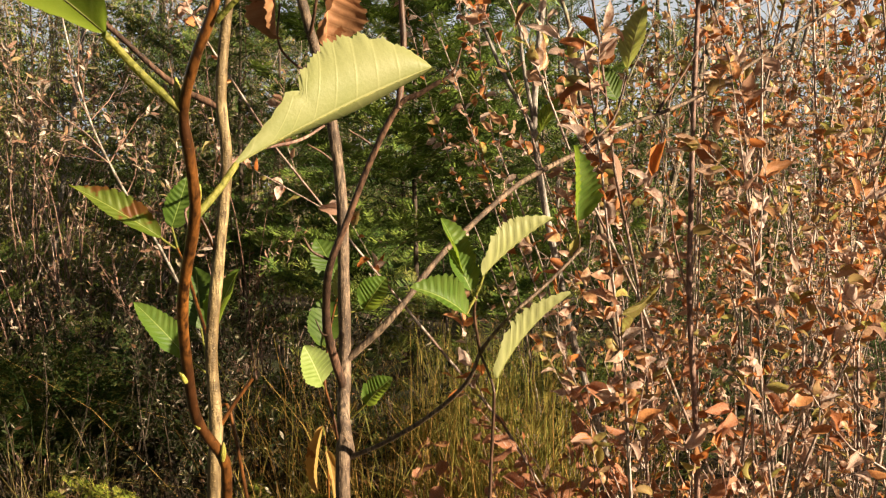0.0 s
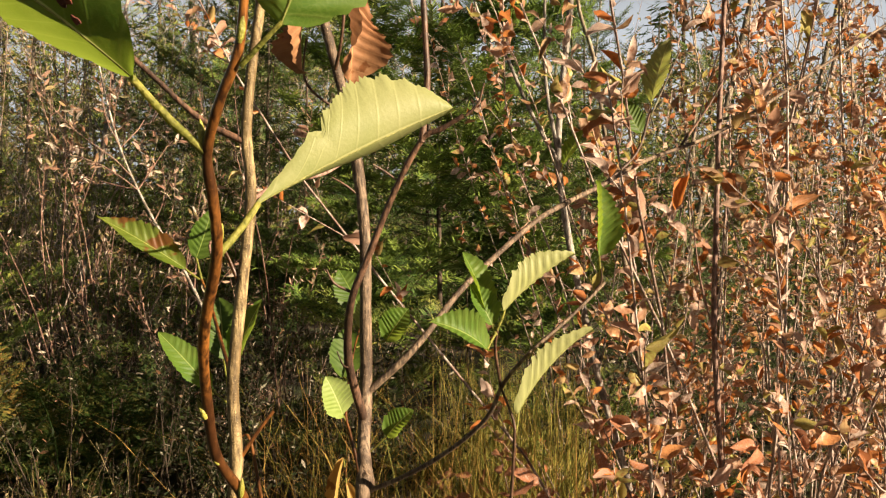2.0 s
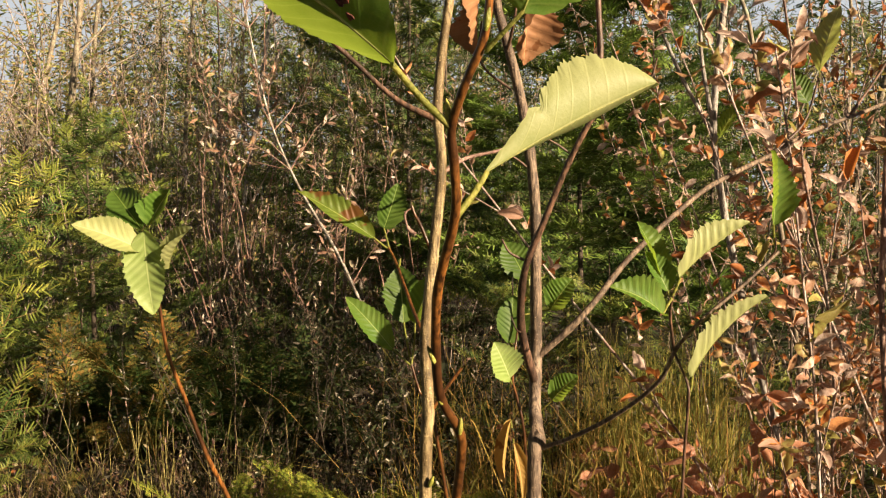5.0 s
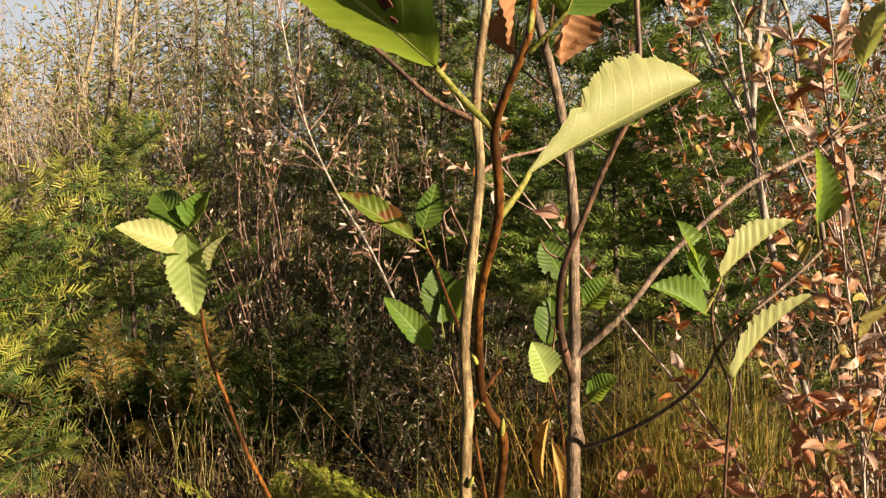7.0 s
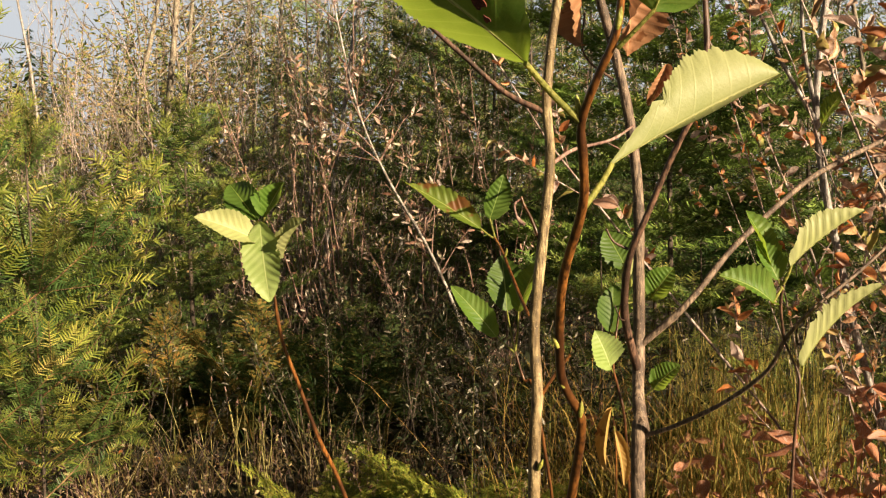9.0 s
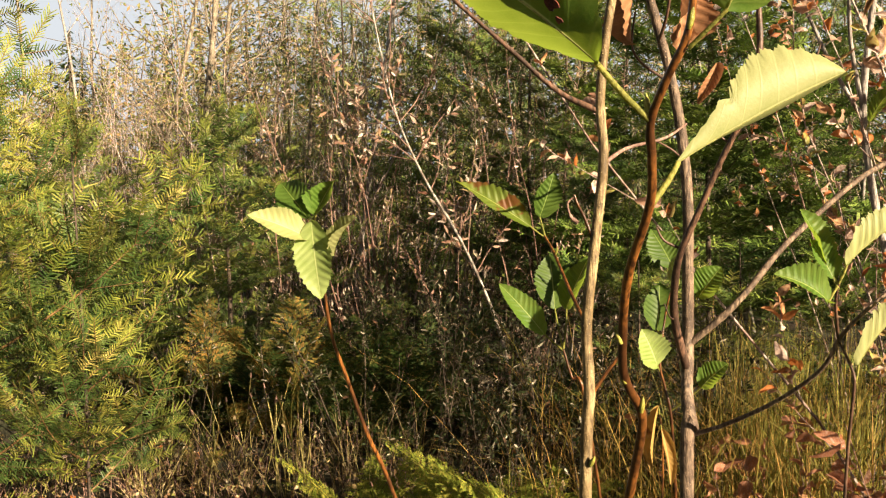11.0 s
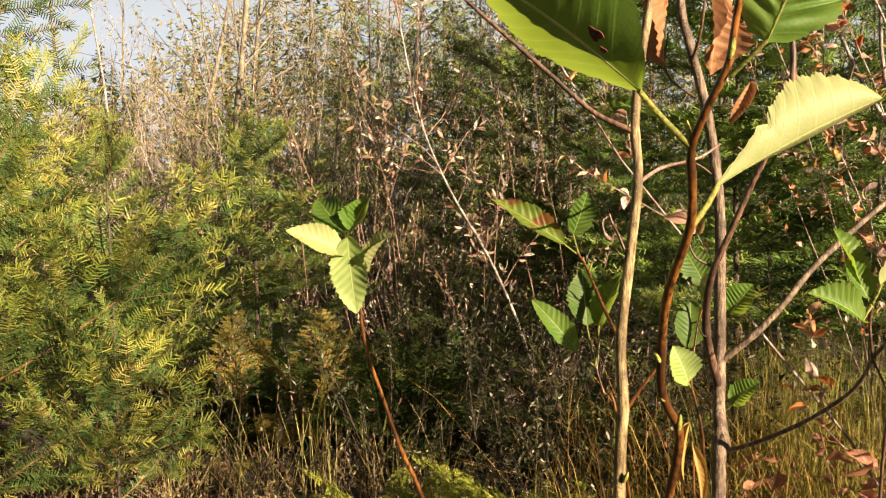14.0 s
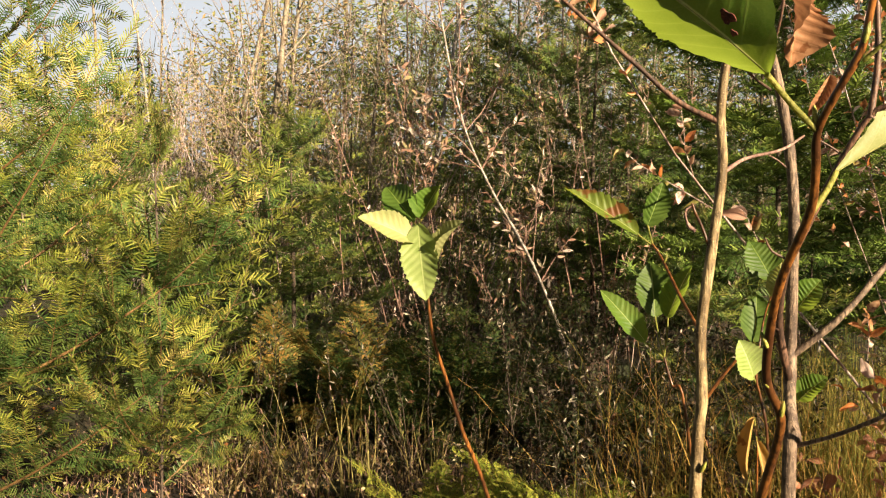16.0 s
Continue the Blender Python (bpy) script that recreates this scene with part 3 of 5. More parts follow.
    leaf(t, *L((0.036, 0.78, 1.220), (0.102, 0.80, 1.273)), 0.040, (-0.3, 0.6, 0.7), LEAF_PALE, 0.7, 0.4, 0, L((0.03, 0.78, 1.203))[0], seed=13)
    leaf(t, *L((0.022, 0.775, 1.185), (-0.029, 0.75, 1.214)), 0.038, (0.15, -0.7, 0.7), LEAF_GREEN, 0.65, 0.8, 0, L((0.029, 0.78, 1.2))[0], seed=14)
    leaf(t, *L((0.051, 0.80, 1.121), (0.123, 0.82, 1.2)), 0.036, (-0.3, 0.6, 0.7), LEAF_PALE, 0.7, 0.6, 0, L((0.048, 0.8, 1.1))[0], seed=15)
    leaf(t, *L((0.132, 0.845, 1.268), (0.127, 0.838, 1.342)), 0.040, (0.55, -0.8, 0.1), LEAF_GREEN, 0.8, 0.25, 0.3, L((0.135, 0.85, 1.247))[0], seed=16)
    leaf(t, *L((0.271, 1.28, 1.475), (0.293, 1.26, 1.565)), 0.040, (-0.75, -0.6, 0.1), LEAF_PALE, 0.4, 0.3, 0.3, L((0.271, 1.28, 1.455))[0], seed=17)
    leaf(t, *L((0.255, 1.27, 1.430), (0.222, 1.28, 1.478)), 0.040, (0.1, -0.9, 0.3), LEAF_SHADED, 0.3, 0.3, 0.3, L((0.255, 1.275, 1.41))[0], seed=18)
    # dead curled leaves at the top
    leaf(t, *L((-0.176, 0.945, 1.565), (-0.180, 0.945, 1.462)), 0.066, (-0.1, -0.95, 0.1), LEAF_DEAD, 0.85, 0.9, 1.3, teeth=0.06, corr=0.02, wave=0.22, seed=21, label="dead brown curled leaf")
    leaf(t, *L((-0.128, 0.94, 1.56), (-0.127, 0.94, 1.447)), 0.062, (0.3, -0.9, 0.1), LEAF_DEAD, 0.9, 1.0, -1.3, teeth=0.06, corr=0.02, wave=0.22, seed=22, label="dead brown curled leaf")
    leaf(t, *L((-0.083, 0.95, 1.437), (-0.104, 0.95, 1.39)), 0.026, (0.5, -0.8, 0.1), LEAF_DEAD, 1.0, 0.8, 0.8, teeth=0.06, wave=0.1, seed=23, label="dead brown curled leaf")
    return t


alder_forked()


# ---- small leafy seedlings behind the stems ----
def seedling(name, at, stem_pts, r, leaves, label):
    t = thing(name, label, "seedling", at, "alder seedlings")
    o = Vector(at)
    stem("stem", t, [Vector(p) - o for p in stem_pts], r, r * 0.45, BARK_SHOOT, 8)
    for k, (base, tip, width, up, mat, fold, curl, stalk) in enumerate(leaves):
        leaf(t, Vector(base) - o, Vector(tip) - o, width, up, mat, fold, curl, 0.0, Vector(stalk) - o, corr=0.011, teeth=0.06, seed=31 + 7 * k + len(leaves))
    return t


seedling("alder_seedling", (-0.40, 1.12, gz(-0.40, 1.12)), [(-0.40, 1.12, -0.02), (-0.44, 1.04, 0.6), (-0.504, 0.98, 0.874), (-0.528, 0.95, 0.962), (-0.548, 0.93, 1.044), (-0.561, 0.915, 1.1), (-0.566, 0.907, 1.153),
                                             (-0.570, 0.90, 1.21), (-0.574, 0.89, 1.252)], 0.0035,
         [((-0.568, 0.875, 1.258), (-0.550, 0.862, 1.160), 0.050, (0.1, -0.95, 0.2), LEAF_SUNLIT, 0.3, 0.3, (-0.573, 0.89, 1.25)),
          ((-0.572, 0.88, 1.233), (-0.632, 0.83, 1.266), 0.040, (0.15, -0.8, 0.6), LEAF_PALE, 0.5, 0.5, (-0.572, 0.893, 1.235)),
          ((-0.582, 0.895, 1.258), (-0.640, 0.93, 1.305), 0.046, (0.5, -0.85, 0.1), LEAF_SHADED, 0.45, 0.3, (-0.574, 0.89, 1.25)),
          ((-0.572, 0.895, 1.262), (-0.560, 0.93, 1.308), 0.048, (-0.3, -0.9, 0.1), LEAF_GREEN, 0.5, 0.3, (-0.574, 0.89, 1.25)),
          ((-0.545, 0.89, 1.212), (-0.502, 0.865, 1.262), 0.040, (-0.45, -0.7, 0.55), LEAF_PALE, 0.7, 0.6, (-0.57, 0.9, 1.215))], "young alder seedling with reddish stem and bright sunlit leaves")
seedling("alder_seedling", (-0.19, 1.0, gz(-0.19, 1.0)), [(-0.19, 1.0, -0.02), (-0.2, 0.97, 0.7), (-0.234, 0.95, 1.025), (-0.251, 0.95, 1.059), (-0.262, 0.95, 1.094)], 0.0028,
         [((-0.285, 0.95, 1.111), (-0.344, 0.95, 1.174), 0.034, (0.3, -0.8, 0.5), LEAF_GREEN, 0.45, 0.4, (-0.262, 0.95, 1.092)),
          ((-0.278, 0.98, 1.139), (-0.289, 1.0, 1.209), 0.050, (0.4, -0.9, 0.1), LEAF_SHADED, 0.3, 0.2, (-0.262, 0.95, 1.092)),
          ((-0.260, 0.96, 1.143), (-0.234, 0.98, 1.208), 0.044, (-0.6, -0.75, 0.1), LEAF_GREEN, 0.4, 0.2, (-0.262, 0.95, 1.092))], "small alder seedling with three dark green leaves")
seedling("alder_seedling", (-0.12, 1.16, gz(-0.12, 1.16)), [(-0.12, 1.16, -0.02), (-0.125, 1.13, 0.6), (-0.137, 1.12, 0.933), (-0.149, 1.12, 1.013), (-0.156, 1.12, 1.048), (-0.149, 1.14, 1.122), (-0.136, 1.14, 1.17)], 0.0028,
         [((-0.14, 1.15, 1.178), (-0.173, 1.17, 1.232), 0.048, (0.3, -0.9, 0.3), LEAF_SHADED, 0.3, 0.3, (-0.138, 1.14, 1.165)),
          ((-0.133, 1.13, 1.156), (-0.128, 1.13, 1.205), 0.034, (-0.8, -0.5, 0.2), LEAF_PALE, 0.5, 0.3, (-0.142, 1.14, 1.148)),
          ((-0.162, 1.14, 1.089), (-0.160, 1.16, 1.155), 0.050, (0.3, -0.9, 0.3), LEAF_SHADED, 0.4, 0.4, (-0.152, 1.13, 1.085)),
          ((-0.159, 1.115, 1.044), (-0.180, 1.1, 1.098), 0.048, (0.2, -0.75, 0.6), LEAF_SUNLIT, 0.4, 0.4, (-0.153, 1.12, 1.03)),
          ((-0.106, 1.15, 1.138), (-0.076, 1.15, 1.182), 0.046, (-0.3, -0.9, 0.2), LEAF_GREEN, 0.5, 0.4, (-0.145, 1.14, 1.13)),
          ((-0.1, 1.1, 1.021), (-0.066, 1.1, 1.056), 0.040, (-0.3, -0.7, 0.6), LEAF_GREEN, 0.4, 0.4, (-0.142, 1.12, 0.98))], "leafy alder seedling with leaves coloured as shaded and sunlit")
seedling("withered_seedling", (-0.15, 1.13, gz(-0.15, 1.13)), [(-0.15, 1.13, -0.02), (-0.155, 1.11, 0.5), (-0.150, 1.105, 0.9), (-0.156, 1.1, 0.99)], 0.002,
         [((-0.156, 1.1, 0.992), (-0.163, 1.09, 0.905), 0.030, (-0.6, -0.75, 0.1), LEAF_STRAW, 0.9, 0.5, (-0.155, 1.1, 0.98)),
          ((-0.152, 1.1, 0.96), (-0.138, 1.09, 0.885), 0.026, (0.5, -0.75, 0.1), LEAF_STRAW, 0.9, 0.5, (-0.153, 1.1, 0.965))], "withered seedling with yellow-brown hanging leaves")


# ---- thickets: stems with side twigs and dry leaves ----
def wander(start, way, length, n, jitter, lift=0.0):
    """A crooked line that grows from start."""
    p, d = np.array(start, float), np.array(way, float)
    d /= np.linalg.norm(d)
    out = [p.copy()]
    for _ in range(n):
        d = d + rng.standard_normal(3) * jitter + np.array([0, 0, lift])
        d /= np.linalg.norm(d)
        p = p + d * length / n
        out.append(p.copy())
    return np.array(out)


def side_way(d, out):
    a = rng.uniform(0, 2 * np.pi)
    u = np.cross(d, [0.3, 0.2, 0.93])
    u /= np.linalg.norm(u) + 1e-9
    w = np.cross(d, u)
    v = d * math.cos(out) + (u * math.cos(a) + w * math.sin(a)) * math.sin(out)
    return v / np.linalg.norm(v)


def woody(start, way, length, r, twigs, twig_len, n=9, jitter=0.07, first=0.2, out=0.65, levels=1, sides=5, fine=4):
    """A stem with side twigs. Returns tube blocks and the lines that carry leaves."""
    main = wander(start, way, length, n, jitter, 0.02)
    blocks, lines = [tube(main, r, r * 0.28, sides, 0, 0.04)], [main[int(n * 0.6):]]
    for k in range(twigs):
        s = first + (0.98 - first) * (k + rng.uniform(0, 1)) / twigs
        i = min(int(s * n), n - 1)
        at = main[i] + (main[i + 1] - main[i]) * (s * n - i)
        d = main[i + 1] - main[i]
        d /= np.linalg.norm(d)
        ln = twig_len * rng.uniform(0.5, 1.2) * (1.15 - 0.6 * s)
        tw = wander(at, side_way(d, out * rng.uniform(0.7, 1.2)), ln, 5, 0.10, 0.05)
        blocks.append(tube(tw, r * 0.38 * (1.1 - 0.5 * s), r * 0.12, fine, 0))
        lines.append(tw)
        if levels > 1:
            for _ in range(3):
                j = rng.integers(1, 5)
                d2 = tw[j] - tw[j - 1]
                d2 /= np.linalg.norm(d2)
                t2 = wander(tw[j], side_way(d2, 0.6), ln * rng.uniform(0.3, 0.6), 4, 0.12, 0.03)
                blocks.append(tube(t2, r * 0.16, r * 0.08, 3, 0))
                lines.append(t2)
    return blocks, lines


def leaf_spots(lines, count, first=0.15):
    """Places and ways for leaves along lines: base point and outward direction."""
    w = np.array([np.linalg.norm(np.diff(l, axis=0), axis=1).sum() for l in lines])
    pick = rng.choice(len(lines), count, p=w / w.sum())
    for k in pick:
        l = lines[k]
        s = (first + (1 - first) * rng.uniform()) * (len(l) - 1)
        i = min(int(s), len(l) - 2)
        at = l[i] + (l[i + 1] - l[i]) * (s - i)
        d = l[i + 1] - l[i]
        yield at, side_way(d / np.linalg.norm(d), rng.uniform(0.5, 1.3))


def leaf_pose(at, d, size):
    up = Vector(rng.standard_normal(3) * 0.9 + np.array([0.3, -0.4, 0.5]))
    m = axes(Vector(at), Vector(at) + Vector(d), up)
    return m @ Matrix.Diagonal((size, size, size, 1))


DRY_BLADES = [blade(1.0, rng.uniform(0.42, 0.70), 6, 2, rng.uniform(0.3, 1.15), rng.uniform(-0.6, 1.7), rng.uniform(-1.0, 1.0), 0.12, 0.0, rng.uniform(0.05, 0.17), 0.8, k) for k in range(9)]
LOW_BLADES = [blade(1.0, rng.uniform(0.48, 0.7), 3, 1, rng.uniform(0.2, 0.7), rng.uniform(-0.3, 1.2), rng.uniform(-0.6, 0.6), 0, 0, 0.05, 0.8, k) for k in range(6)]
TINY_BLADES = [blade(1.0, rng.uniform(0.48, 0.7), 2, 1, rng.uniform(0.2, 0.7), rng.uniform(-0.3, 1.2), rng.uniform(-0.6, 0.6), 0, 0, 0.05, 0.8, k) for k in range(6)]
NARROW_BLADES = [blade(1.0, rng.uniform(0.26, 0.38), 3, 1, rng.uniform(0.2, 0.6), rng.uniform(-0.2, 1.0), rng.uniform(-0.6, 0.6), 0, 0, 0.04, 0.9, k) for k in range(6)]
for k, b in enumerate(DRY_BLADES):
    DRY_BLADES[k] = (b[0], b[1], 0, None)
CURLED_BLADES = [blade(1.0, rng.uniform(0.38, 0.66), 4, 1, rng.uniform(0.3, 1.15), rng.uniform(-0.6, 1.7), rng.uniform(-1.0, 1.0), 0, 0, rng.uniform(0.03, 0.12), 0.8, k) for k in range(9)]
ORANGE_MESH = [mesh_of("dry_leaf", [(b[0], b[1], 0, None)], [ORANGE]) for b in DRY_BLADES]


def foliage(lines, count, size, blades, first=0.15):
    out = []
    for at, d in leaf_spots(lines, count, first):
        b = blades[rng.integers(len(blades))]
        out.append(moved((b[0], b[1], 0, None), leaf_pose(at, d, size * rng.uniform(0.6, 1.25))))
    return out


def leafy_shrub(at, stems, height, spread, leaves, size, wood, mat, label, name="leafy_shrub", near=False, blades=None, twigs=11, twig_len=0.34, radius=0.0045, lean=(0, 0), group="", levels=1):
    t = thing(name, label, "shrub", (*at, gz(*at)), group)
    lines = []
    for k in range(stems):
        a = rng.uniform(0, 6.283)
        rr = spread * math.sqrt(rng.uniform(0, 1))
        start = (rr * math.cos(a), rr * math.sin(a), -0.04)
        way = (0.16 * math.cos(a) + lean[0] + rng.normal(0, 0.12), 0.16 * math.sin(a) + lean[1] + rng.normal(0, 0.12), 1)
        blocks, ls = woody(start, way, height * rng.uniform(0.72, 1.1), radius * rng.uniform(0.6, 1.3), twigs, twig_len, 10, 0.075, 0.06, levels=levels, fine=4 if near else 3)
        part("stem", blocks, wood, t)
        lines += ls
    if near:
        for at2, d in leaf_spots(lines, leaves):
            part("leaf", ORANGE_MESH[rng.integers(len(ORANGE_MESH))], None, t, m=leaf_pose(at2, d, size * rng.uniform(0.5, 1.4)))
        tagged(part("foliage", foliage(lines, 780, size * 0.85, CURLED_BLADES), mat, t), kind="stuff")
    else:
        f = part("foliage", foliage(lines, leaves, size, blades or LOW_BLADES), mat, t)
        tagged(f, kind="stuff")
    return t


ORANGE_LABEL = "tall thin-stemmed shrub full of dry orange-brown leaves"
for x, y, h in ((0.52, 1.40, 1.75), (0.74, 1.36, 1.9), (0.85, 1.75, 2.5), (0.68, 2.1, 2.5), (0.88, 2.35, 3.0), (1.15, 1.9, 3.0), (0.68, 2.75, 2.7)):
    leafy_shrub((x, y), 6, h, 0.20, 340, 0.037 if y < 1.5 else 0.043, TWIG_PALE, ORANGE, ORANGE_LABEL, near=True, group="orange-leaved shrubs")
far_orange = [leafy_shrub((x, y), 9, h, 0.32, 1050, 0.035, TWIG_PALE, ORANGE, ORANGE_LABEL, blades=TINY_BLADES, group="orange-leaved shrubs") for x, y, h in ((1.05, 2.9, 2.5), (0.75, 3.35, 2.1), (1.5, 2.5, 2.6))]
for k, (x, y, tall) in enumerate(((1.4, 3.1, 0.9), (1.5, 3.7, 0.7), (0.9, 4.1, 0.5), (1.9, 3.5, 0.6), (2.4, 3.0, 0.8), (2.25, 3.8, 0.6), (2.1, 5.4, 1.0), (1.4, 5.7, 1.0), (2.7, 5.2, 1.0))):
    copy_thing(far_orange[k % 3], pose(x, y, gz(x, y), 0, 0, 77 * k) @ Matrix.Diagonal((1, 1, tall, 1)))


# unseen taller copies to the right, added to deepen the shade on the undergrowth
for k, (x, y) in enumerate(((1.95, 2.15), (2.5, 2.0))):
    copy_thing(far_orange[k % 3], pose(x, y, gz(x, y), 0, 0, 53 * k + 20) @ Matrix.Diagonal((1, 1, 1.2, 1)))
def sprout(at, height, leaves, size):
    """A low sprout: a few red stems, each with big curled leaves that hang from short stalks."""
    t = thing("low_shrub", "low sprout with large curled pinkish-orange leaves", "shrub", (*at, gz(*at)), "low orange sprouts")
    lines = []
    for k in range(4):
        a, r = rng.uniform(0, 6.283), 0.07 * math.sqrt(rng.uniform(0, 1))
        blocks, ls = woody((r * math.cos(a), r * math.sin(a), -0.02), (rng.normal(0, 0.16), rng.normal(0, 0.16), 1), height * rng.uniform(0.7, 1.05), 0.003, 5, 0.13, 8, 0.08, 0.3)
        part("stem", blocks, BARK_RED, t)
        lines += ls
    for at2, d in leaf_spots(lines, leaves, 0.45):
        d = np.array(d) * 0.7 + [0, 0, -rng.uniform(0.0, 0.8)]
        part("leaf", SPROUT_MESH[rng.integers(len(SPROUT_MESH))], None, t, m=leaf_pose(at2, d / np.linalg.norm(d), size * rng.uniform(0.6, 1.25)))
    return t


SPROUT_MESH = [mesh_of("large_dry_leaf", [(*blade(1.0, rng.uniform(0.48, 0.66), 7, 2, rng.uniform(0.25, 0.9), rng.uniform(0.2, 1.3), rng.uniform(-0.7, 0.7), 0.05, 0.0, rng.uniform(0.03, 0.1), 0.8, k)[:2], 0, None)], [ROSY]) for k in range(8)]
for x, y, h in ((0.28, 2.05, 0.7), (0.32, 1.68, 0.92), (0.44, 1.8, 1.0), (0.2, 1.95, 0.72), (0.24, 1.48, 0.78), (0.40, 1.52, 0.9), (0.1, 1.75, 0.58), (0.55, 1.62, 1.0), (0.36, 1.38, 0.82), (0.34, 1.9, 0.95)):
    sprout((x, y), h, 34, 0.058)
for x, y, h in ((0.05, 2.45, 0.62), (-0.08, 2.95, 0.62), (0.22, 2.75, 0.62)):
    sprout((x, y), h, 26, 0.05)


# ---- grey-barked young trees in the thicket ----
def young_tree(at, points, r0, r1, branches, label, mat=BARK_LIGHT, name="young_tree"):
    t = thing(name, label, "tree", (*at, gz(*at)), "young bare trees")
    o = Vector(t.location)
    stem("trunk", t, [Vector(p) - o for p in points], r0, r1, mat, 10)
    for pts, r in branches:
        stem("branch", t, [Vector(p) - o for p in pts], r, r * 0.4, mat, 7)
    return t


e = young_tree((0.52, 2.05), [(0.52, 2.05, -0.03), (0.45, 1.98, 0.35), (0.374, 1.92, 0.68), (0.344, 1.9, 0.787), (0.288, 1.88, 0.967), (0.254, 1.87, 1.116), (0.219, 1.85, 1.263), (0.195, 1.85, 1.431), (0.202, 1.85, 1.587),
                               (0.216, 1.85, 1.742), (0.224, 1.85, 1.9), (0.24, 1.85, 2.4)], 0.0095, 0.006,
               [([(0.197, 1.85, 1.42), (0.13, 1.83, 1.536), (0.081, 1.82, 1.641), (0.032, 1.81, 1.708), (0.0, 1.8, 1.79)], 0.005),
                ([(0.195, 1.85, 1.44), (0.165, 1.84, 1.6), (0.16, 1.83, 1.8), (0.15, 1.82, 2.0)], 0.005)], "crooked young tree with smooth grey bark and bare twigs")
leaf(e, Vector((0.199, 1.80, 1.416)) - e.location, Vector((0.245, 1.78, 1.49)) - e.location, 0.036, (-0.7, -0.6, 0.2), LEAF_GREEN, 0.4, 0.3, 0, Vector((0.197, 1.84, 1.40)) - e.location, seed=77)
young_tree((0.5, 2.1), [(0.5, 2.1, -0.03), (0.46, 2.1, 0.6), (0.416, 2.1, 1.011), (0.37, 2.1, 1.286), (0.34, 2.1, 1.463), (0.303, 2.1, 1.693), (0.259, 2.1, 1.855), (0.22, 2.1, 2.3)], 0.0065, 0.004,
           [([(0.37, 2.1, 1.286), (0.42, 2.08, 1.5), (0.5, 2.06, 1.7)], 0.004)], "slender young tree with grey-brown bark", BARK_PALE)
young_tree((0.49, 1.6), [(0.49, 1.6, -0.03), (0.485, 1.6, 0.5), (0.482, 1.6, 0.788), (0.462, 1.6, 1.083), (0.461, 1.6, 1.292), (0.463, 1.6, 1.499), (0.469, 1.6, 1.734), (0.48, 1.6, 2.3)], 0.0062, 0.004,
           [([(0.462, 1.6, 1.09), (0.43, 1.59, 1.2), (0.41, 1.58, 1.33)], 0.0025)], "straight red-brown sapling stem in the orange thicket", BARK_RED)


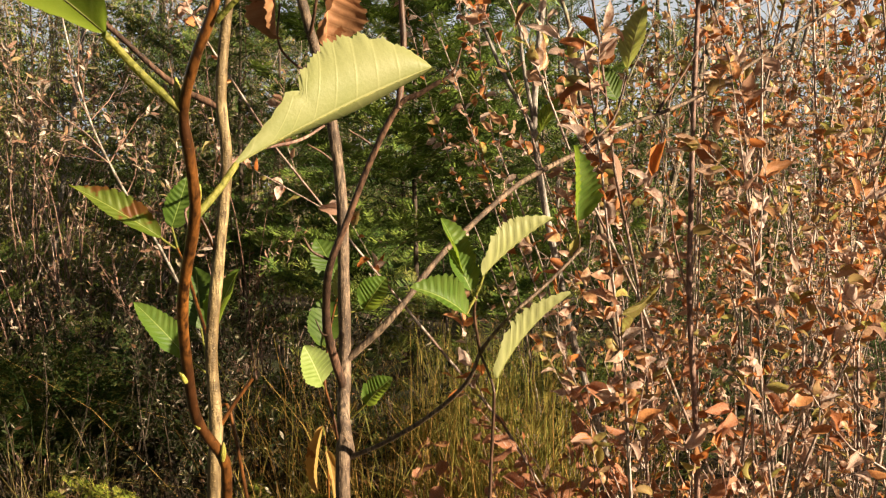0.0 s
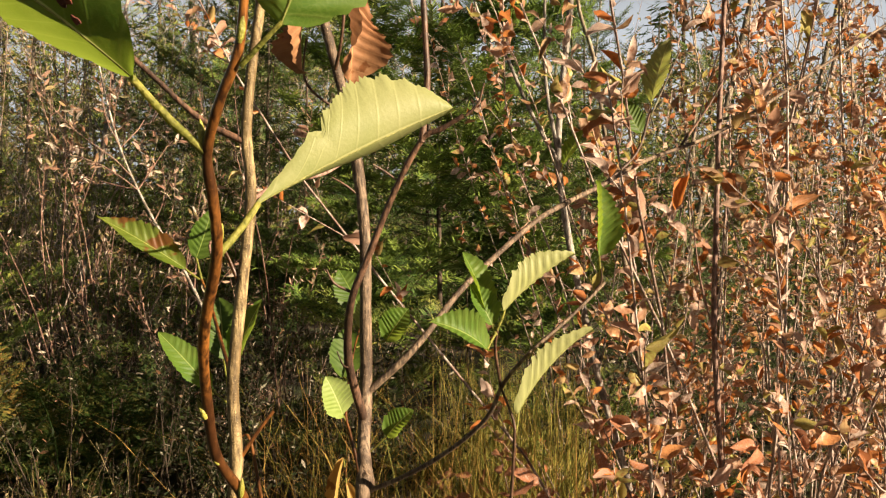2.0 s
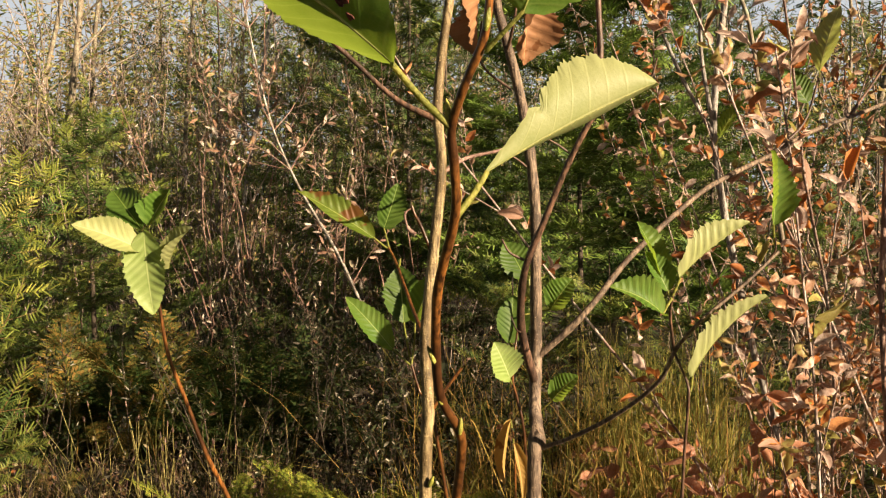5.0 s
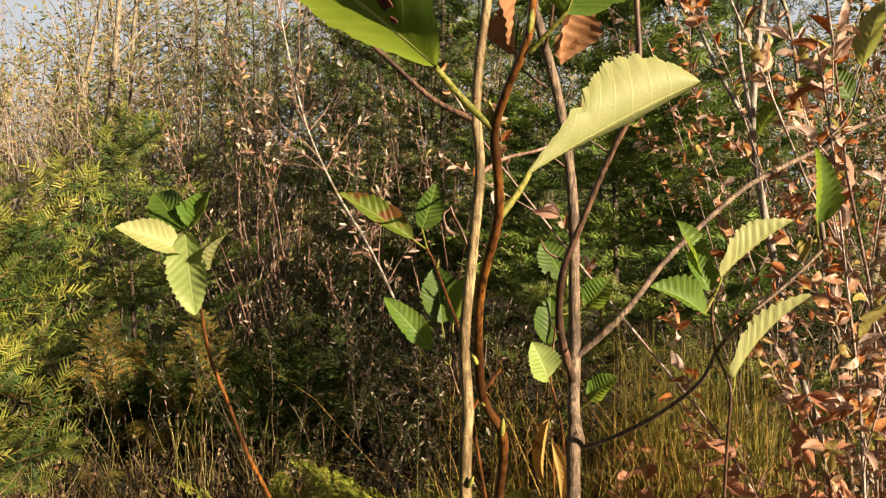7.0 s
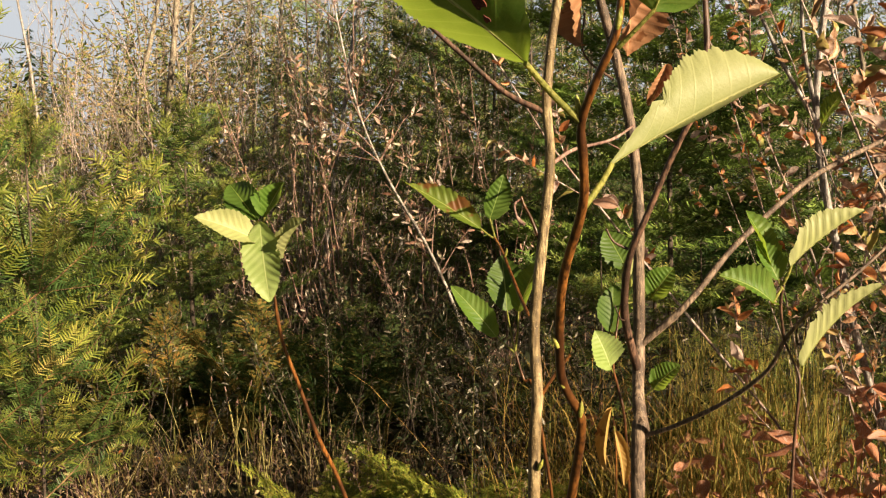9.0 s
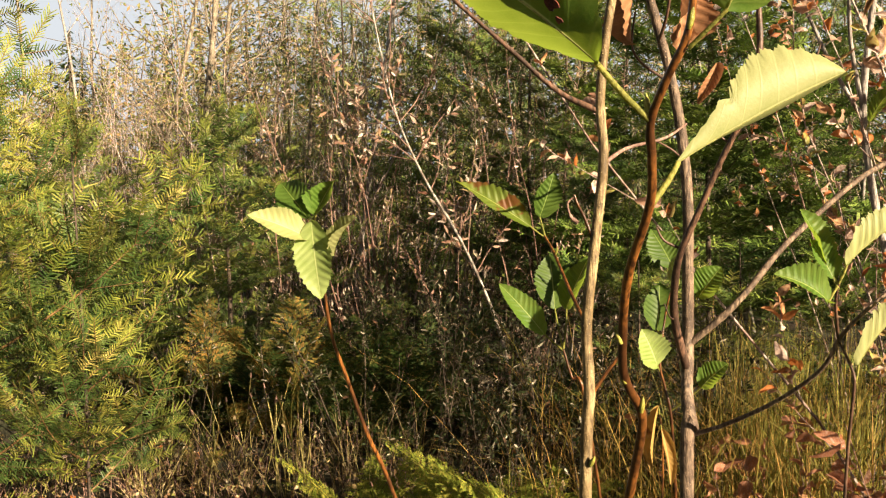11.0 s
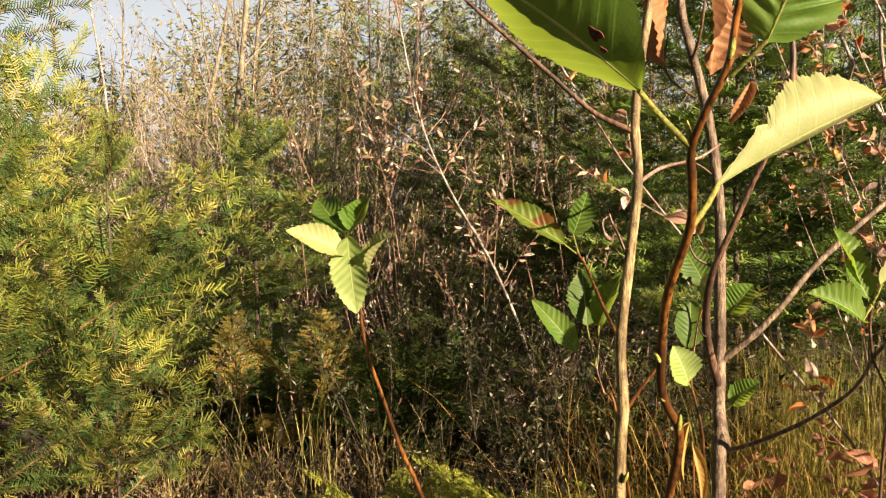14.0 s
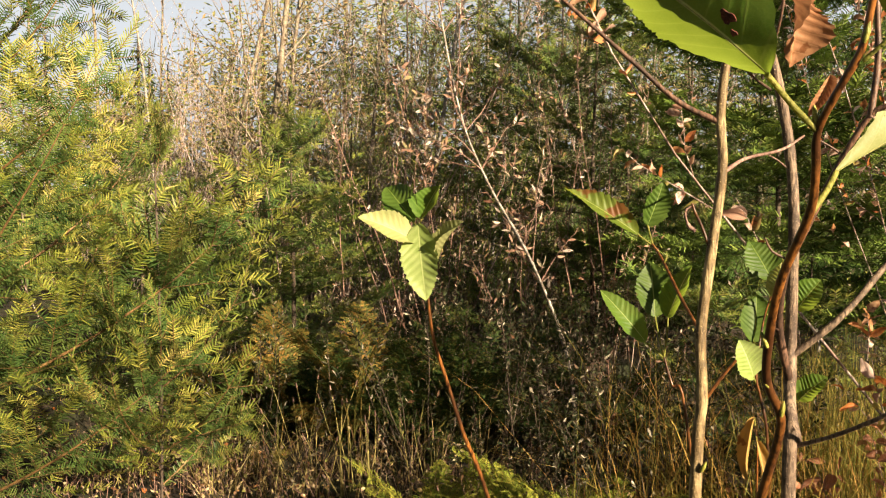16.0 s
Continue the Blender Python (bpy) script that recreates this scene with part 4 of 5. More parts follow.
# ---- conifers ----
def bough_mesh(name, length, pairs, subs, per_m, needle, mat, droop=0.12, rise=0.1, flat=0.55, thick=0.075):
    """A flat spray: axis, paired twigs with side twigs, and rows of needles."""
    wood, lines = [], []
    s = np.linspace(0, 1, 9)
    axis = np.stack([s * length, 0.03 * length * np.sin(5 * s + rng.uniform(0, 6)), -droop * length * s**1.5 + rise * length * s**3], -1)
    wood.append(tube(axis, 0.006 * length, 0.0018, 5))
    lines.append(axis[1:])
    for k in range(pairs):
        u = 0.07 + 0.91 * (k + rng.uniform(0, 0.6)) / pairs
        at = np.array([np.interp(u, s, axis[:, c]) for c in range(3)])
        for sg in (-1, 1):
            ln = length * 0.46 * (1.06 - u) ** 0.8 * rng.uniform(0.75, 1.15) * min(1, 0.35 + 2.2 * u)
            d = np.array([0.62, sg * 0.8, rng.normal(-0.05, 0.12)])
            tw = wander(at, d, ln, 5, 0.05, 0.012)
            wood.append(tube(tw[[0, 2, 5]], 0.0032 * (1.2 - u), 0.0009, 3))
            lines.append(tw)
            for j in range(subs):
                v = 0.2 + 0.75 * (j + rng.uniform(0, 0.5)) / max(subs, 1)
                a2 = np.array([np.interp(v * 5, np.arange(6), tw[:, c]) for c in range(3)])
                dd = tw[-1] - tw[0]
                dd /= np.linalg.norm(dd) + 1e-9
                for s2 in (-1, 1):
                    e2 = dd * 0.68 + s2 * np.array([-dd[1], dd[0], 0]) * 0.75 + [0, 0, rng.normal(0, 0.12)]
                    t2 = wander(a2, e2, ln * 0.42 * (1.1 - v) * rng.uniform(0.7, 1.2) + 0.015, 3, 0.05)
                    wood.append(tube(t2[[0, 3]], 0.0012, 0.0006, 3))
                    lines.append(t2)
    base, way, rank = [], [], []
    for l in lines:
        seg = np.diff(l, axis=0)
        sl = np.linalg.norm(seg, axis=1)
        n = max(4, int(sl.sum() * per_m))
        u = (np.arange(n) + rng.uniform(0, 0.6, n)) / (n + 0.6) * len(seg) * 0.9999
        i = u.astype(int)
        base.append(l[i] + seg[i] * (u - i)[:, None])
        way.append(seg[i] / sl[i][:, None])
        rank.append(np.where(np.arange(n) % 2, 1.0, -1.0))
    p, d, rk = np.concatenate(base), np.concatenate(way), np.concatenate(rank)
    n = len(p)
    side = np.cross([0, 0, 1.0], d) * rk[:, None] + rng.standard_normal((n, 3)) * flat * [0.3, 0.3, 1.0]
    side -= d * (side * d).sum(1, keepdims=True)
    side /= np.linalg.norm(side, axis=1, keepdims=True) + 1e-9
    nd = d * 0.5 + side * 0.86
    ln = needle * rng.uniform(0.8, 1.15, (n, 1))
    wd = np.cross(nd, rng.standard_normal((n, 3)))
    wd *= (needle * thick) / (np.linalg.norm(wd, axis=1, keepdims=True) + 1e-9)
    v = np.stack([p - wd, p + wd, p + nd * ln], 1).reshape(-1, 3)
    q = np.arange(3 * n).reshape(-1, 3)
    return mesh_of(name, wood + [(v, q, 1, None)], [BARK_FIR, mat])


def fir_bough(name, length, gap, needle, per_m, width, inner, tips, wood_mat, subs=1, brush=0.2, lift=0.2, wood_r=0.0022):
    """A bough of true size: side shoots every gap metres, each a feather of needles, coloured dark inside as
    self-shadowed and paler at the ends as sunlit.
    """
    s = np.linspace(0, 1, 10)
    axis = np.stack([s * length, 0.02 * length * np.sin(4 * s + rng.uniform(0, 6)), length * (-0.05 * s + lift * s**2.5)], -1)
    wood, lines = [tube(axis, 0.0016 + wood_r * length, 0.0010, 5)], [axis]
    n = max(3, int(length / gap))
    for k in range(n):
        u = 0.10 + 0.86 * (k + rng.uniform(0, 0.5)) / n
        at = np.array([np.interp(u, s, axis[:, c]) for c in range(3)])
        for sg in (-1, 1):
            ln = (0.46 * length * (1.02 - u) ** 0.8 * min(1, 0.45 + 1.6 * u) + 0.4 * gap) * rng.uniform(0.75, 1.2)
            tw = wander(at, (0.72, sg * 0.7, rng.normal(0.10, 0.16)), ln, 4, 0.05, 0.02)
            wood.append(tube(tw[[0, 2, 4]], 0.0018, 0.0008, 3))
            lines.append(tw)
            m = min(subs, int(ln / gap))
            dd = (tw[-1] - tw[0]) / (np.linalg.norm(tw[-1] - tw[0]) + 1e-9)
            for j in range(m):
                v = 0.25 + 0.65 * (j + rng.uniform(0, 0.4)) / m
                a2 = np.array([np.interp(v * 4, np.arange(5), tw[:, c]) for c in range(3)])
                for s2 in (-1, 1):
                    e2 = dd * 0.75 + s2 * np.array([-dd[1], dd[0], 0]) * 0.7 + [0, 0, rng.normal(0.08, 0.15)]
                    t2 = wander(a2, e2, (0.5 * ln * (1.05 - v) + 0.3 * gap) * rng.uniform(0.8, 1.2), 3, 0.05, 0.02)
                    wood.append(tube(t2[[0, 3]], 0.0012, 0.0006, 3))
                    lines.append(t2)
    out = []
    for l in lines:
        seg = np.diff(l, axis=0)
        sl = np.linalg.norm(seg, axis=1)
        n = max(6, int(sl.sum() * per_m))
        u = (np.arange(n) + rng.uniform(0, 0.5, n)) / (n + 0.5) * len(seg) * 0.9999
        i = u.astype(int)
        p, d = l[i] + seg[i] * (u - i)[:, None], seg[i] / sl[i][:, None]
        side = np.cross([0, 0, 1.0], d) * np.where(np.arange(n) % 2, 1.0, -1.0)[:, None] + rng.standard_normal((n, 3)) * [0.08, 0.08, brush] + [0, 0, 0.15]
        side -= d * (side * d).sum(1, keepdims=True)
        side /= np.linalg.norm(side, axis=1, keepdims=True) + 1e-9
        end = np.clip((u / len(seg) - 0.75) / 0.25, 0, 1)[:, None]
        nd = d * (0.36 + 0.6 * end) + side * (0.96 - 0.3 * end)
        ln = needle * rng.uniform(0.85, 1.1, (n, 1))
        up = np.cross(d, side) + rng.standard_normal((n, 3)) * 0.12
        wd = np.cross(nd, up)
        wd *= width / 2 / (np.linalg.norm(wd, axis=1, keepdims=True) + 1e-9)
        v = np.stack([p - wd, p + wd, p + nd * ln + wd * 0.6, p + nd * ln - wd * 0.6], 1)
        # pale ends and dark inner needles put sunlight and self-shadow into the colours
        lit_end = u / len(seg) > (0.5 if len(l) < 6 else 0.85)
        for slot, pick in ((1, ~lit_end), (2, lit_end)):
            if pick.any():
                out.append((v[pick].reshape(-1, 3), np.arange(4 * pick.sum()).reshape(-1, 4), slot, None))
    return length, mesh_of(name, wood + out, [wood_mat, inner, tips])


def conifer(at, height, radius, boughs, meshes, label, low=0.05, trunk=0.02, lean=(0.0, 0.0), group="young firs", leader=True, rise=8.0, roll=9.0, taper=0.65):
    """A young fir: trunk and boughs in rough whorls that share a few meshes (each bough one metre long)."""
    t = thing("fir_tree", label, "conifer", (*at, gz(*at)), group)
    z = np.linspace(-0.05, height, 9)
    part("trunk", [tube(np.stack([lean[0] * z + 0.01 * np.sin(3 * z), lean[1] * z, z], -1), trunk, 0.003, 8, 0, 0.04)], BARK_FIR, t)
    turn = rng.uniform(0, 6.283)
    for k in range(boughs):
        s = min(0.97, (k // 5 * 5 + rng.uniform(0, 2.2)) / boughs) ** 1.1   # whorls of five
        zz = height * (low + (0.985 - low) * s)
        ln = radius * ((1 - s) ** taper * rng.uniform(0.75, 1.15) + 0.10)
        turn += 1.2566 + (0.55 if k % 5 == 0 else 0.0) + rng.normal(0, 0.16)
        up = -rise - 38 * s**1.5 + rng.normal(0, 6)
        m = pose(lean[0] * zz, lean[1] * zz, zz, 0, 0, math.degrees(turn)) @ pose(0, 0, 0, rng.normal(0, roll), up, 0) @ Matrix.Diagonal((ln, ln, ln, 1))
        mesh = meshes[rng.integers(len(meshes))]
        if isinstance(mesh, tuple):             # boughs of true size: take one of about this length
            near = sorted(meshes, key=lambda b: abs(b[0] - ln))[:2]
            size, mesh = near[rng.integers(2)]
            k1 = min(1.3, max(0.75, ln / size))
            m = m @ Matrix.Diagonal((k1 / ln, k1 / ln, k1 / ln, 1))
        part("bough", mesh, None, t, m=m)
    if leader:
        small, size = (meshes[0][1], 0.9) if isinstance(meshes[0], tuple) else (meshes[0], 0.28)
        part("leader", small, None, t, m=pose(lean[0] * height, lean[1] * height, height * 0.97, 0, -86, 30) @ Matrix.Diagonal((size, size, size, 1)))
    return t


NEAR_BOUGH = [fir_bough("near_bough", l, 0.17, 0.034, 210, 0.0050, NEEDLE, tips, BARK_ORANGE, 1, 0.34, 0.32, 0.005) for l, tips in ((0.22, NEEDLE_SUN), (0.3, NEEDLE_MID), (0.4, NEEDLE_MID), (0.55, NEEDLE_SUN), (0.55, NEEDLE_MID),
              (0.75, NEEDLE_SUN), (0.75, NEEDLE_MID), (0.95, NEEDLE_SUN), (0.95, NEEDLE_MID), (1.3, NEEDLE_SUN), (1.3, NEEDLE_MID))]
NEAR_GREEN = [fir_bough("near_green_bough", l, 0.16, 0.034, 210, 0.0050, NEEDLE, NEEDLE_MID, BARK_ORANGE, 1, 0.34, 0.3, 0.005) for l in (0.22, 0.32, 0.45, 0.6)]
MID_BOUGH = [fir_bough("mid_bough", l, 0.16, 0.032, 230, 0.0058, NEEDLE, NEEDLE_TIP, BARK_FIR, 1, 0.4) for l in (0.3, 0.5, 0.7, 0.95, 1.25, 1.25)]
FAR_BOUGH = [fir_bough("far_bough", 1.0, 0.13, 0.045, 84, 0.0075, NEEDLE_DARK, NEEDLE, BARK_FIR, 0, 0.5)[1] for _ in range(3)]
RING_BOUGH = [bough_mesh("ring_bough", 1.0, 4, 1, 20, 0.2, NEEDLE_DARK, thick=0.13) for _ in range(2)]
conifer((-3.0, 2.2), 2.7, 1.42, 33, NEAR_BOUGH, "bushy young fir with sunlit yellow-green needles", 0.02, 0.022, rise=24, roll=24, taper=0.8)
conifer((-2.28, 2.42), 1.45, 0.58, 17, NEAR_GREEN, "small young fir with upright green shoots", 0.12, 0.007, rise=34, roll=24)
conifer((-3.9, 4.2), 1.7, 1.15, 30, MID_BOUGH, "young fir with green needles", 0.05)
conifer((-3.1, 4.7), 1.85, 1.15, 30, MID_BOUGH, "young fir with light green boughs", 0.05)
LAYER_BOUGH = [fir_bough("layered_bough", l, 0.115, 0.042, 260, 0.007, NEEDLE, NEEDLE_LAYER, BARK_FIR, 1, 0.45, 0.24) for l in (0.3, 0.5, 0.75, 1.0, 1.25)]
conifer((-0.15, 4.7), 4.2, 1.15, 55, LAYER_BOUGH, "young fir with layered green boughs", 0.17, 0.018, rise=2, roll=9)
conifer((-1.3, 6.9), 4.6, 1.5, 40, FAR_BOUGH, "dense shaded young fir", 0.1, 0.018)
conifer((0.75, 6.4), 3.4, 1.3, 30, FAR_BOUGH, "young fir behind the thicket", 0.1, 0.018)
for x, y, h in ((-2.3, 9.6, 5.0), (-1.0, 8.6, 4.8), (-4.6, 10.5, 4.4), (-0.3, 6.6, 4.2), (1.3, 9.8, 5.2), (-2.4, 7.4, 3.8)):
    conifer((x, y), h, h * 0.32, 22, FAR_BOUGH, "distant dark fir among bare trees", 0.08, 0.02, group="distant firs")


PALE_BOUGH = [fir_bough("pale_bough", 1.0, 0.13, 0.045, 84, 0.0075, NEEDLE, NEEDLE_TIP, BARK_FIR, 0, 0.5)[1] for _ in range(3)]
for x, y, h in ((-3.5, 7.4, 4.2), (-4.5, 8.2, 3.2), (-2.7, 8.4, 5.0), (-1.9, 7.0, 4.3), (-5.4, 9.6, 3.0), (-3.9, 9.8, 5.2), (-0.2, 9.4, 4.6), (0.9, 8.2, 3.8), (2.2, 7.6, 3.2), (3.3, 8.2, 3.2), (4.6, 8.6, 3.2)):
    conifer((x, y), h, h * 0.36, 22, PALE_BOUGH, "pale green young fir behind the brush", 0.04, 0.016, group="pale firs behind the brush", roll=16)
for x, y, h in ((-0.45, 3.95, 1.0), (0.0, 4.1, 1.05), (0.4, 3.95, 1.0), (0.75, 3.75, 1.05)):
    conifer((x, y), h, 0.5, 15, MID_BOUGH, "low fir with light green boughs behind the rushes", 0.08, 0.009, group="low firs behind the rushes", rise=6)
conifer((-1.4, 6.0), 4.6, 1.35, 45, MID_BOUGH, "dense shaded young fir", 0.06, 0.018)
# firs added to stand in for the deep shade between the thicket's leaves
for x, y, h in ((1.25, 4.3, 1.5), (2.7, 4.3, 1.7), (3.4, 4.9, 2.0), (1.9, 5.0, 1.8)):
    conifer((x, y), h, h * 0.5, 22, FAR_BOUGH, "low fir added behind the orange thicket as dark backing", 0.03, 0.02, group="low firs behind the thicket")
# unseen firs added behind the camera to cut sky light; the sun comes in between
for k in range(22):
    a = 174 + 206 * k / 21 + rng.normal(0, 3)
    if abs(a - 344) < 40:
        continue
    d = rng.uniform(4.6, 7.0)
    x, y, h = d * math.cos(radians(a)), 0.5 + d * math.sin(radians(a)), rng.uniform(6.0, 8.5)
    conifer((x, y), h, 1.8, 15, RING_BOUGH, "unseen fir added round the clearing to block sky light", 0.05, 0.05, group="firs round the clearing")


# low firs out of view in the gap, added to block the bright horizon band
for k in range(9):
    a = 344 - 40 + 10 * k + rng.normal(0, 2)
    d = rng.uniform(10.0, 13.0)
    x, y = d * math.cos(radians(a)), d * math.sin(radians(a))
    conifer((x, y), rng.uniform(2.2, 2.9), 1.5, 14, RING_BOUGH, "low unseen fir added to block the bright horizon", 0.03, 0.05, group="firs round the clearing")


rng = np.random.default_rng(31)


# ---- bare alders and brush in the background ----
def bare_tree(at, height, r, label, twigs=16, mat=BARK_PALE, lean=(0.0, 0.0)):
    t = thing("bare_tree", label, "tree", (*at, gz(*at)), "bare alder trees")
    blocks, _ = woody((0, 0, -0.05), (lean[0] + rng.normal(0, 0.03), lean[1], 1), height, r, 0, 0.5, 12, 0.03, sides=8)
    part("trunk", blocks, mat, t)
    base = np.array(blocks[0][0]).reshape(13, 8, 3).mean(1)
    for k in range(twigs):
        s = 0.12 + 0.85 * (k + rng.uniform(0, 1)) / twigs
        i = min(int(s * 12), 11)
        a = base[i] + (base[i + 1] - base[i]) * (s * 12 - i)
        d = base[i + 1] - base[i]
        b2, _ = woody(a, side_way(d / np.linalg.norm(d), 0.75), height * 0.22 * (1.2 - s * 0.7), r * 0.32 * (1.1 - 0.6 * s), 5, height * 0.08, 6, 0.08, 0.2, 0.6)
        part("limb", b2, mat, t)
    return t


LEAN_LABEL = "bare young alder with thin pale trunk and fine twigs"
bare = [bare_tree((-3.75, 5.4), 5.0, 0.034, LEAN_LABEL, 14, BARK_PALE, (-0.04, 0)), bare_tree((-4.7, 6.9), 5.6, 0.028, LEAN_LABEL, 16, BARK_PALE, (0.05, 0)), bare_tree((-3.0, 6.4), 5.2, 0.022, LEAN_LABEL, 16, BARK_LIGHT, (0.06, 0))]
spots = [(-5.4, 6.8), (-4.2, 8.0), (-6.4, 7.4), (-2.2, 7.6), (-6.0, 9.6), (-3.2, 9.0), (-7.8, 8.2), (-1.7, 7.8), (0.2, 7.9), (1.4, 6.2), (2.2, 6.6), (2.9, 6.0), (3.5, 7.2), (-0.9, 9.8), (1.2, 9.4),
         (2.6, 9.8), (4.2, 6.6), (5.2, 7.4), (-8.6, 10.2), (-5.2, 11.4), (-2.8, 11.4), (0.6, 11.0), (3.6, 11.2), (5.4, 10.0), (-9.4, 8.8), (-7.0, 11.8), (1.9, 5.6), (3.9, 5.4)]
for k, (x, y) in enumerate(spots):
    copy_thing(bare[k % 3], pose(x, y, gz(x, y), rng.normal(0, 4.5), rng.normal(0, 4.5), 67 * k))

OLIVE_BRUSH = "leafy brush with olive and tan autumn leaves"
olive = [leafy_shrub((x, y), 9, h, 0.5, 900, 0.034, TWIG_PALE, m, OLIVE_BRUSH, "brush_shrub", blades=TINY_BLADES, group="olive brush", twigs=9, twig_len=0.55, radius=0.006) for x, y, h, m in ((-3.5, 5.3, 2.7, YELLOWING), (-2.5, 5.7, 2.9, YELLOWING), (-4.6, 5.9, 2.6, YELLOWING))]
for k, (x, y) in enumerate(((-2.8, 6.3), (-4.0, 6.8), (-5.6, 7.2), (-6.4, 6.4))):
    copy_thing(olive[k % 3], pose(x, y, gz(x, y), 0, 0, 59 * k))

BRUSH_LABEL = "dense brown brush of thin twigs with few yellow leaves"
brush = [leafy_shrub((x, y), 7, 2.9, 0.55, 620, 0.032, TWIG_PALE, YELLOWING, BRUSH_LABEL, "brush_shrub", blades=TINY_BLADES, group="background brush", twigs=9, twig_len=0.75, radius=0.005, levels=2) for x, y in ((-3.9, 6.0), (-2.5, 5.6), (-5.0, 5.6))]
for k, (x, y) in enumerate(((-6.4, 7.0), (-4.6, 7.6), (-3.3, 7.6), (-2.0, 6.6), (-5.6, 9.0), (-1.0, 7.8), (0.2, 7.8), (1.2, 6.8), (2.3, 7.0), (3.2, 6.2), (-3.0, 5.9), (-1.6, 5.9))):
    copy_thing(brush[k % 3], pose(x, y, gz(x, y), 0, 0, 101 * k))
for k, (x, y) in enumerate(((-5.3, 6.3), (-5.9, 7.7), (-4.7, 6.6), (-6.6, 8.2), (-5.2, 8.4), (-4.1, 7.3))):
    copy_thing(brush[k % 3], pose(x, y, gz(x, y) - 0.05, 0, -14 + 6 * (k % 3), 0) @ pose(0, 0, 0, 0, 0, 37 * k))


rng = np.random.default_rng(32)


# ---- willow bush with pale dry leaves ----
def willow():
    t = thing("willow_bush", "leaning willow with whitish stem and pale pinkish dry leaves", "shrub", (-1.0, 3.85, gz(-1.0, 3.85)), "willow bushes")
    o = np.array(t.location)
    main = smooth(np.array([(-1.0, 3.85, 0.0), (-1.072, 3.9, 0.496), (-1.313, 4.1, 0.943), (-1.624, 4.3, 1.352), (-1.861, 4.5, 1.741), (-2.033, 4.6, 2.344), (-2.1, 4.65, 2.7)]) - o, 5)
    part("stem", [tube(main, 0.0098, 0.004, 8, 0, 0.09)], BARK_WHITE, t)
    lines = []
    for k in range(38):
        i = rng.integers(9, len(main) - 1)
        d = main[i] - main[i - 1]
        b, l = woody(main[i], side_way(d / np.linalg.norm(d), 0.8), rng.uniform(0.3, 0.75), 0.0035, 4, 0.2, 6, 0.1, 0.15, 0.7)
        part("twig", b, BARK_RED, t)
        lines += l
    tagged(part("foliage", foliage(lines, 780, 0.056, NARROW_BLADES), PINKISH, t), kind="stuff")
    return t


willow()
WILLOW_LABEL = "upright willow bush with pale dry leaves on thin dark stems"
pale = [leafy_shrub((x, y), 9, h, 0.4, 600, 0.034, BARK_RED, PINKISH, WILLOW_LABEL, "willow_bush", blades=NARROW_BLADES, twigs=9, twig_len=0.35, radius=0.005, group="willow bushes") for x, y, h in ((-1.9, 4.9, 2.4), (-2.6, 5.2, 2.0), (-1.2, 4.5, 1.5))]
for k, (x, y, sc) in enumerate(((-0.85, 4.7, 1.0),)):
    copy_thing(pale[k % 3], pose(x, y, gz(x, y), 0, 0, 71 * k + 20) @ Matrix.Diagonal((0.9, 0.9, sc, 1)))
OLIVE_LABEL = "low bush with small olive and whitish leaves, coloured for shade and glints"
low = [leafy_shrub((x, y), 11, 0.8, 0.32, 750, 0.03, BARK_FIR, SMALL_SHADED, OLIVE_LABEL, "low_bush", blades=NARROW_BLADES, twigs=6, twig_len=0.2, radius=0.003, group="low bushes") for x, y in ((-1.35, 3.75), (-0.95, 3.6), (-1.7, 4.1))]
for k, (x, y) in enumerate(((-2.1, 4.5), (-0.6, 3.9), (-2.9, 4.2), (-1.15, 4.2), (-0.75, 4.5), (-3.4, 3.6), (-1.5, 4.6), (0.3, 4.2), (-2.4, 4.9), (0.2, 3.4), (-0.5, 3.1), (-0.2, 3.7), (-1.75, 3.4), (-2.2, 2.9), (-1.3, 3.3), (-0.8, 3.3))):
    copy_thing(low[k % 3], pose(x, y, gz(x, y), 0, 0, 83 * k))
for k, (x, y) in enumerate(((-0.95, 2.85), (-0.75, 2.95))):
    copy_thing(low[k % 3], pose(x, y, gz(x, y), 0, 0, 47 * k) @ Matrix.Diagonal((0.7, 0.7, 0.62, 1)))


rng = np.random.default_rng(33)


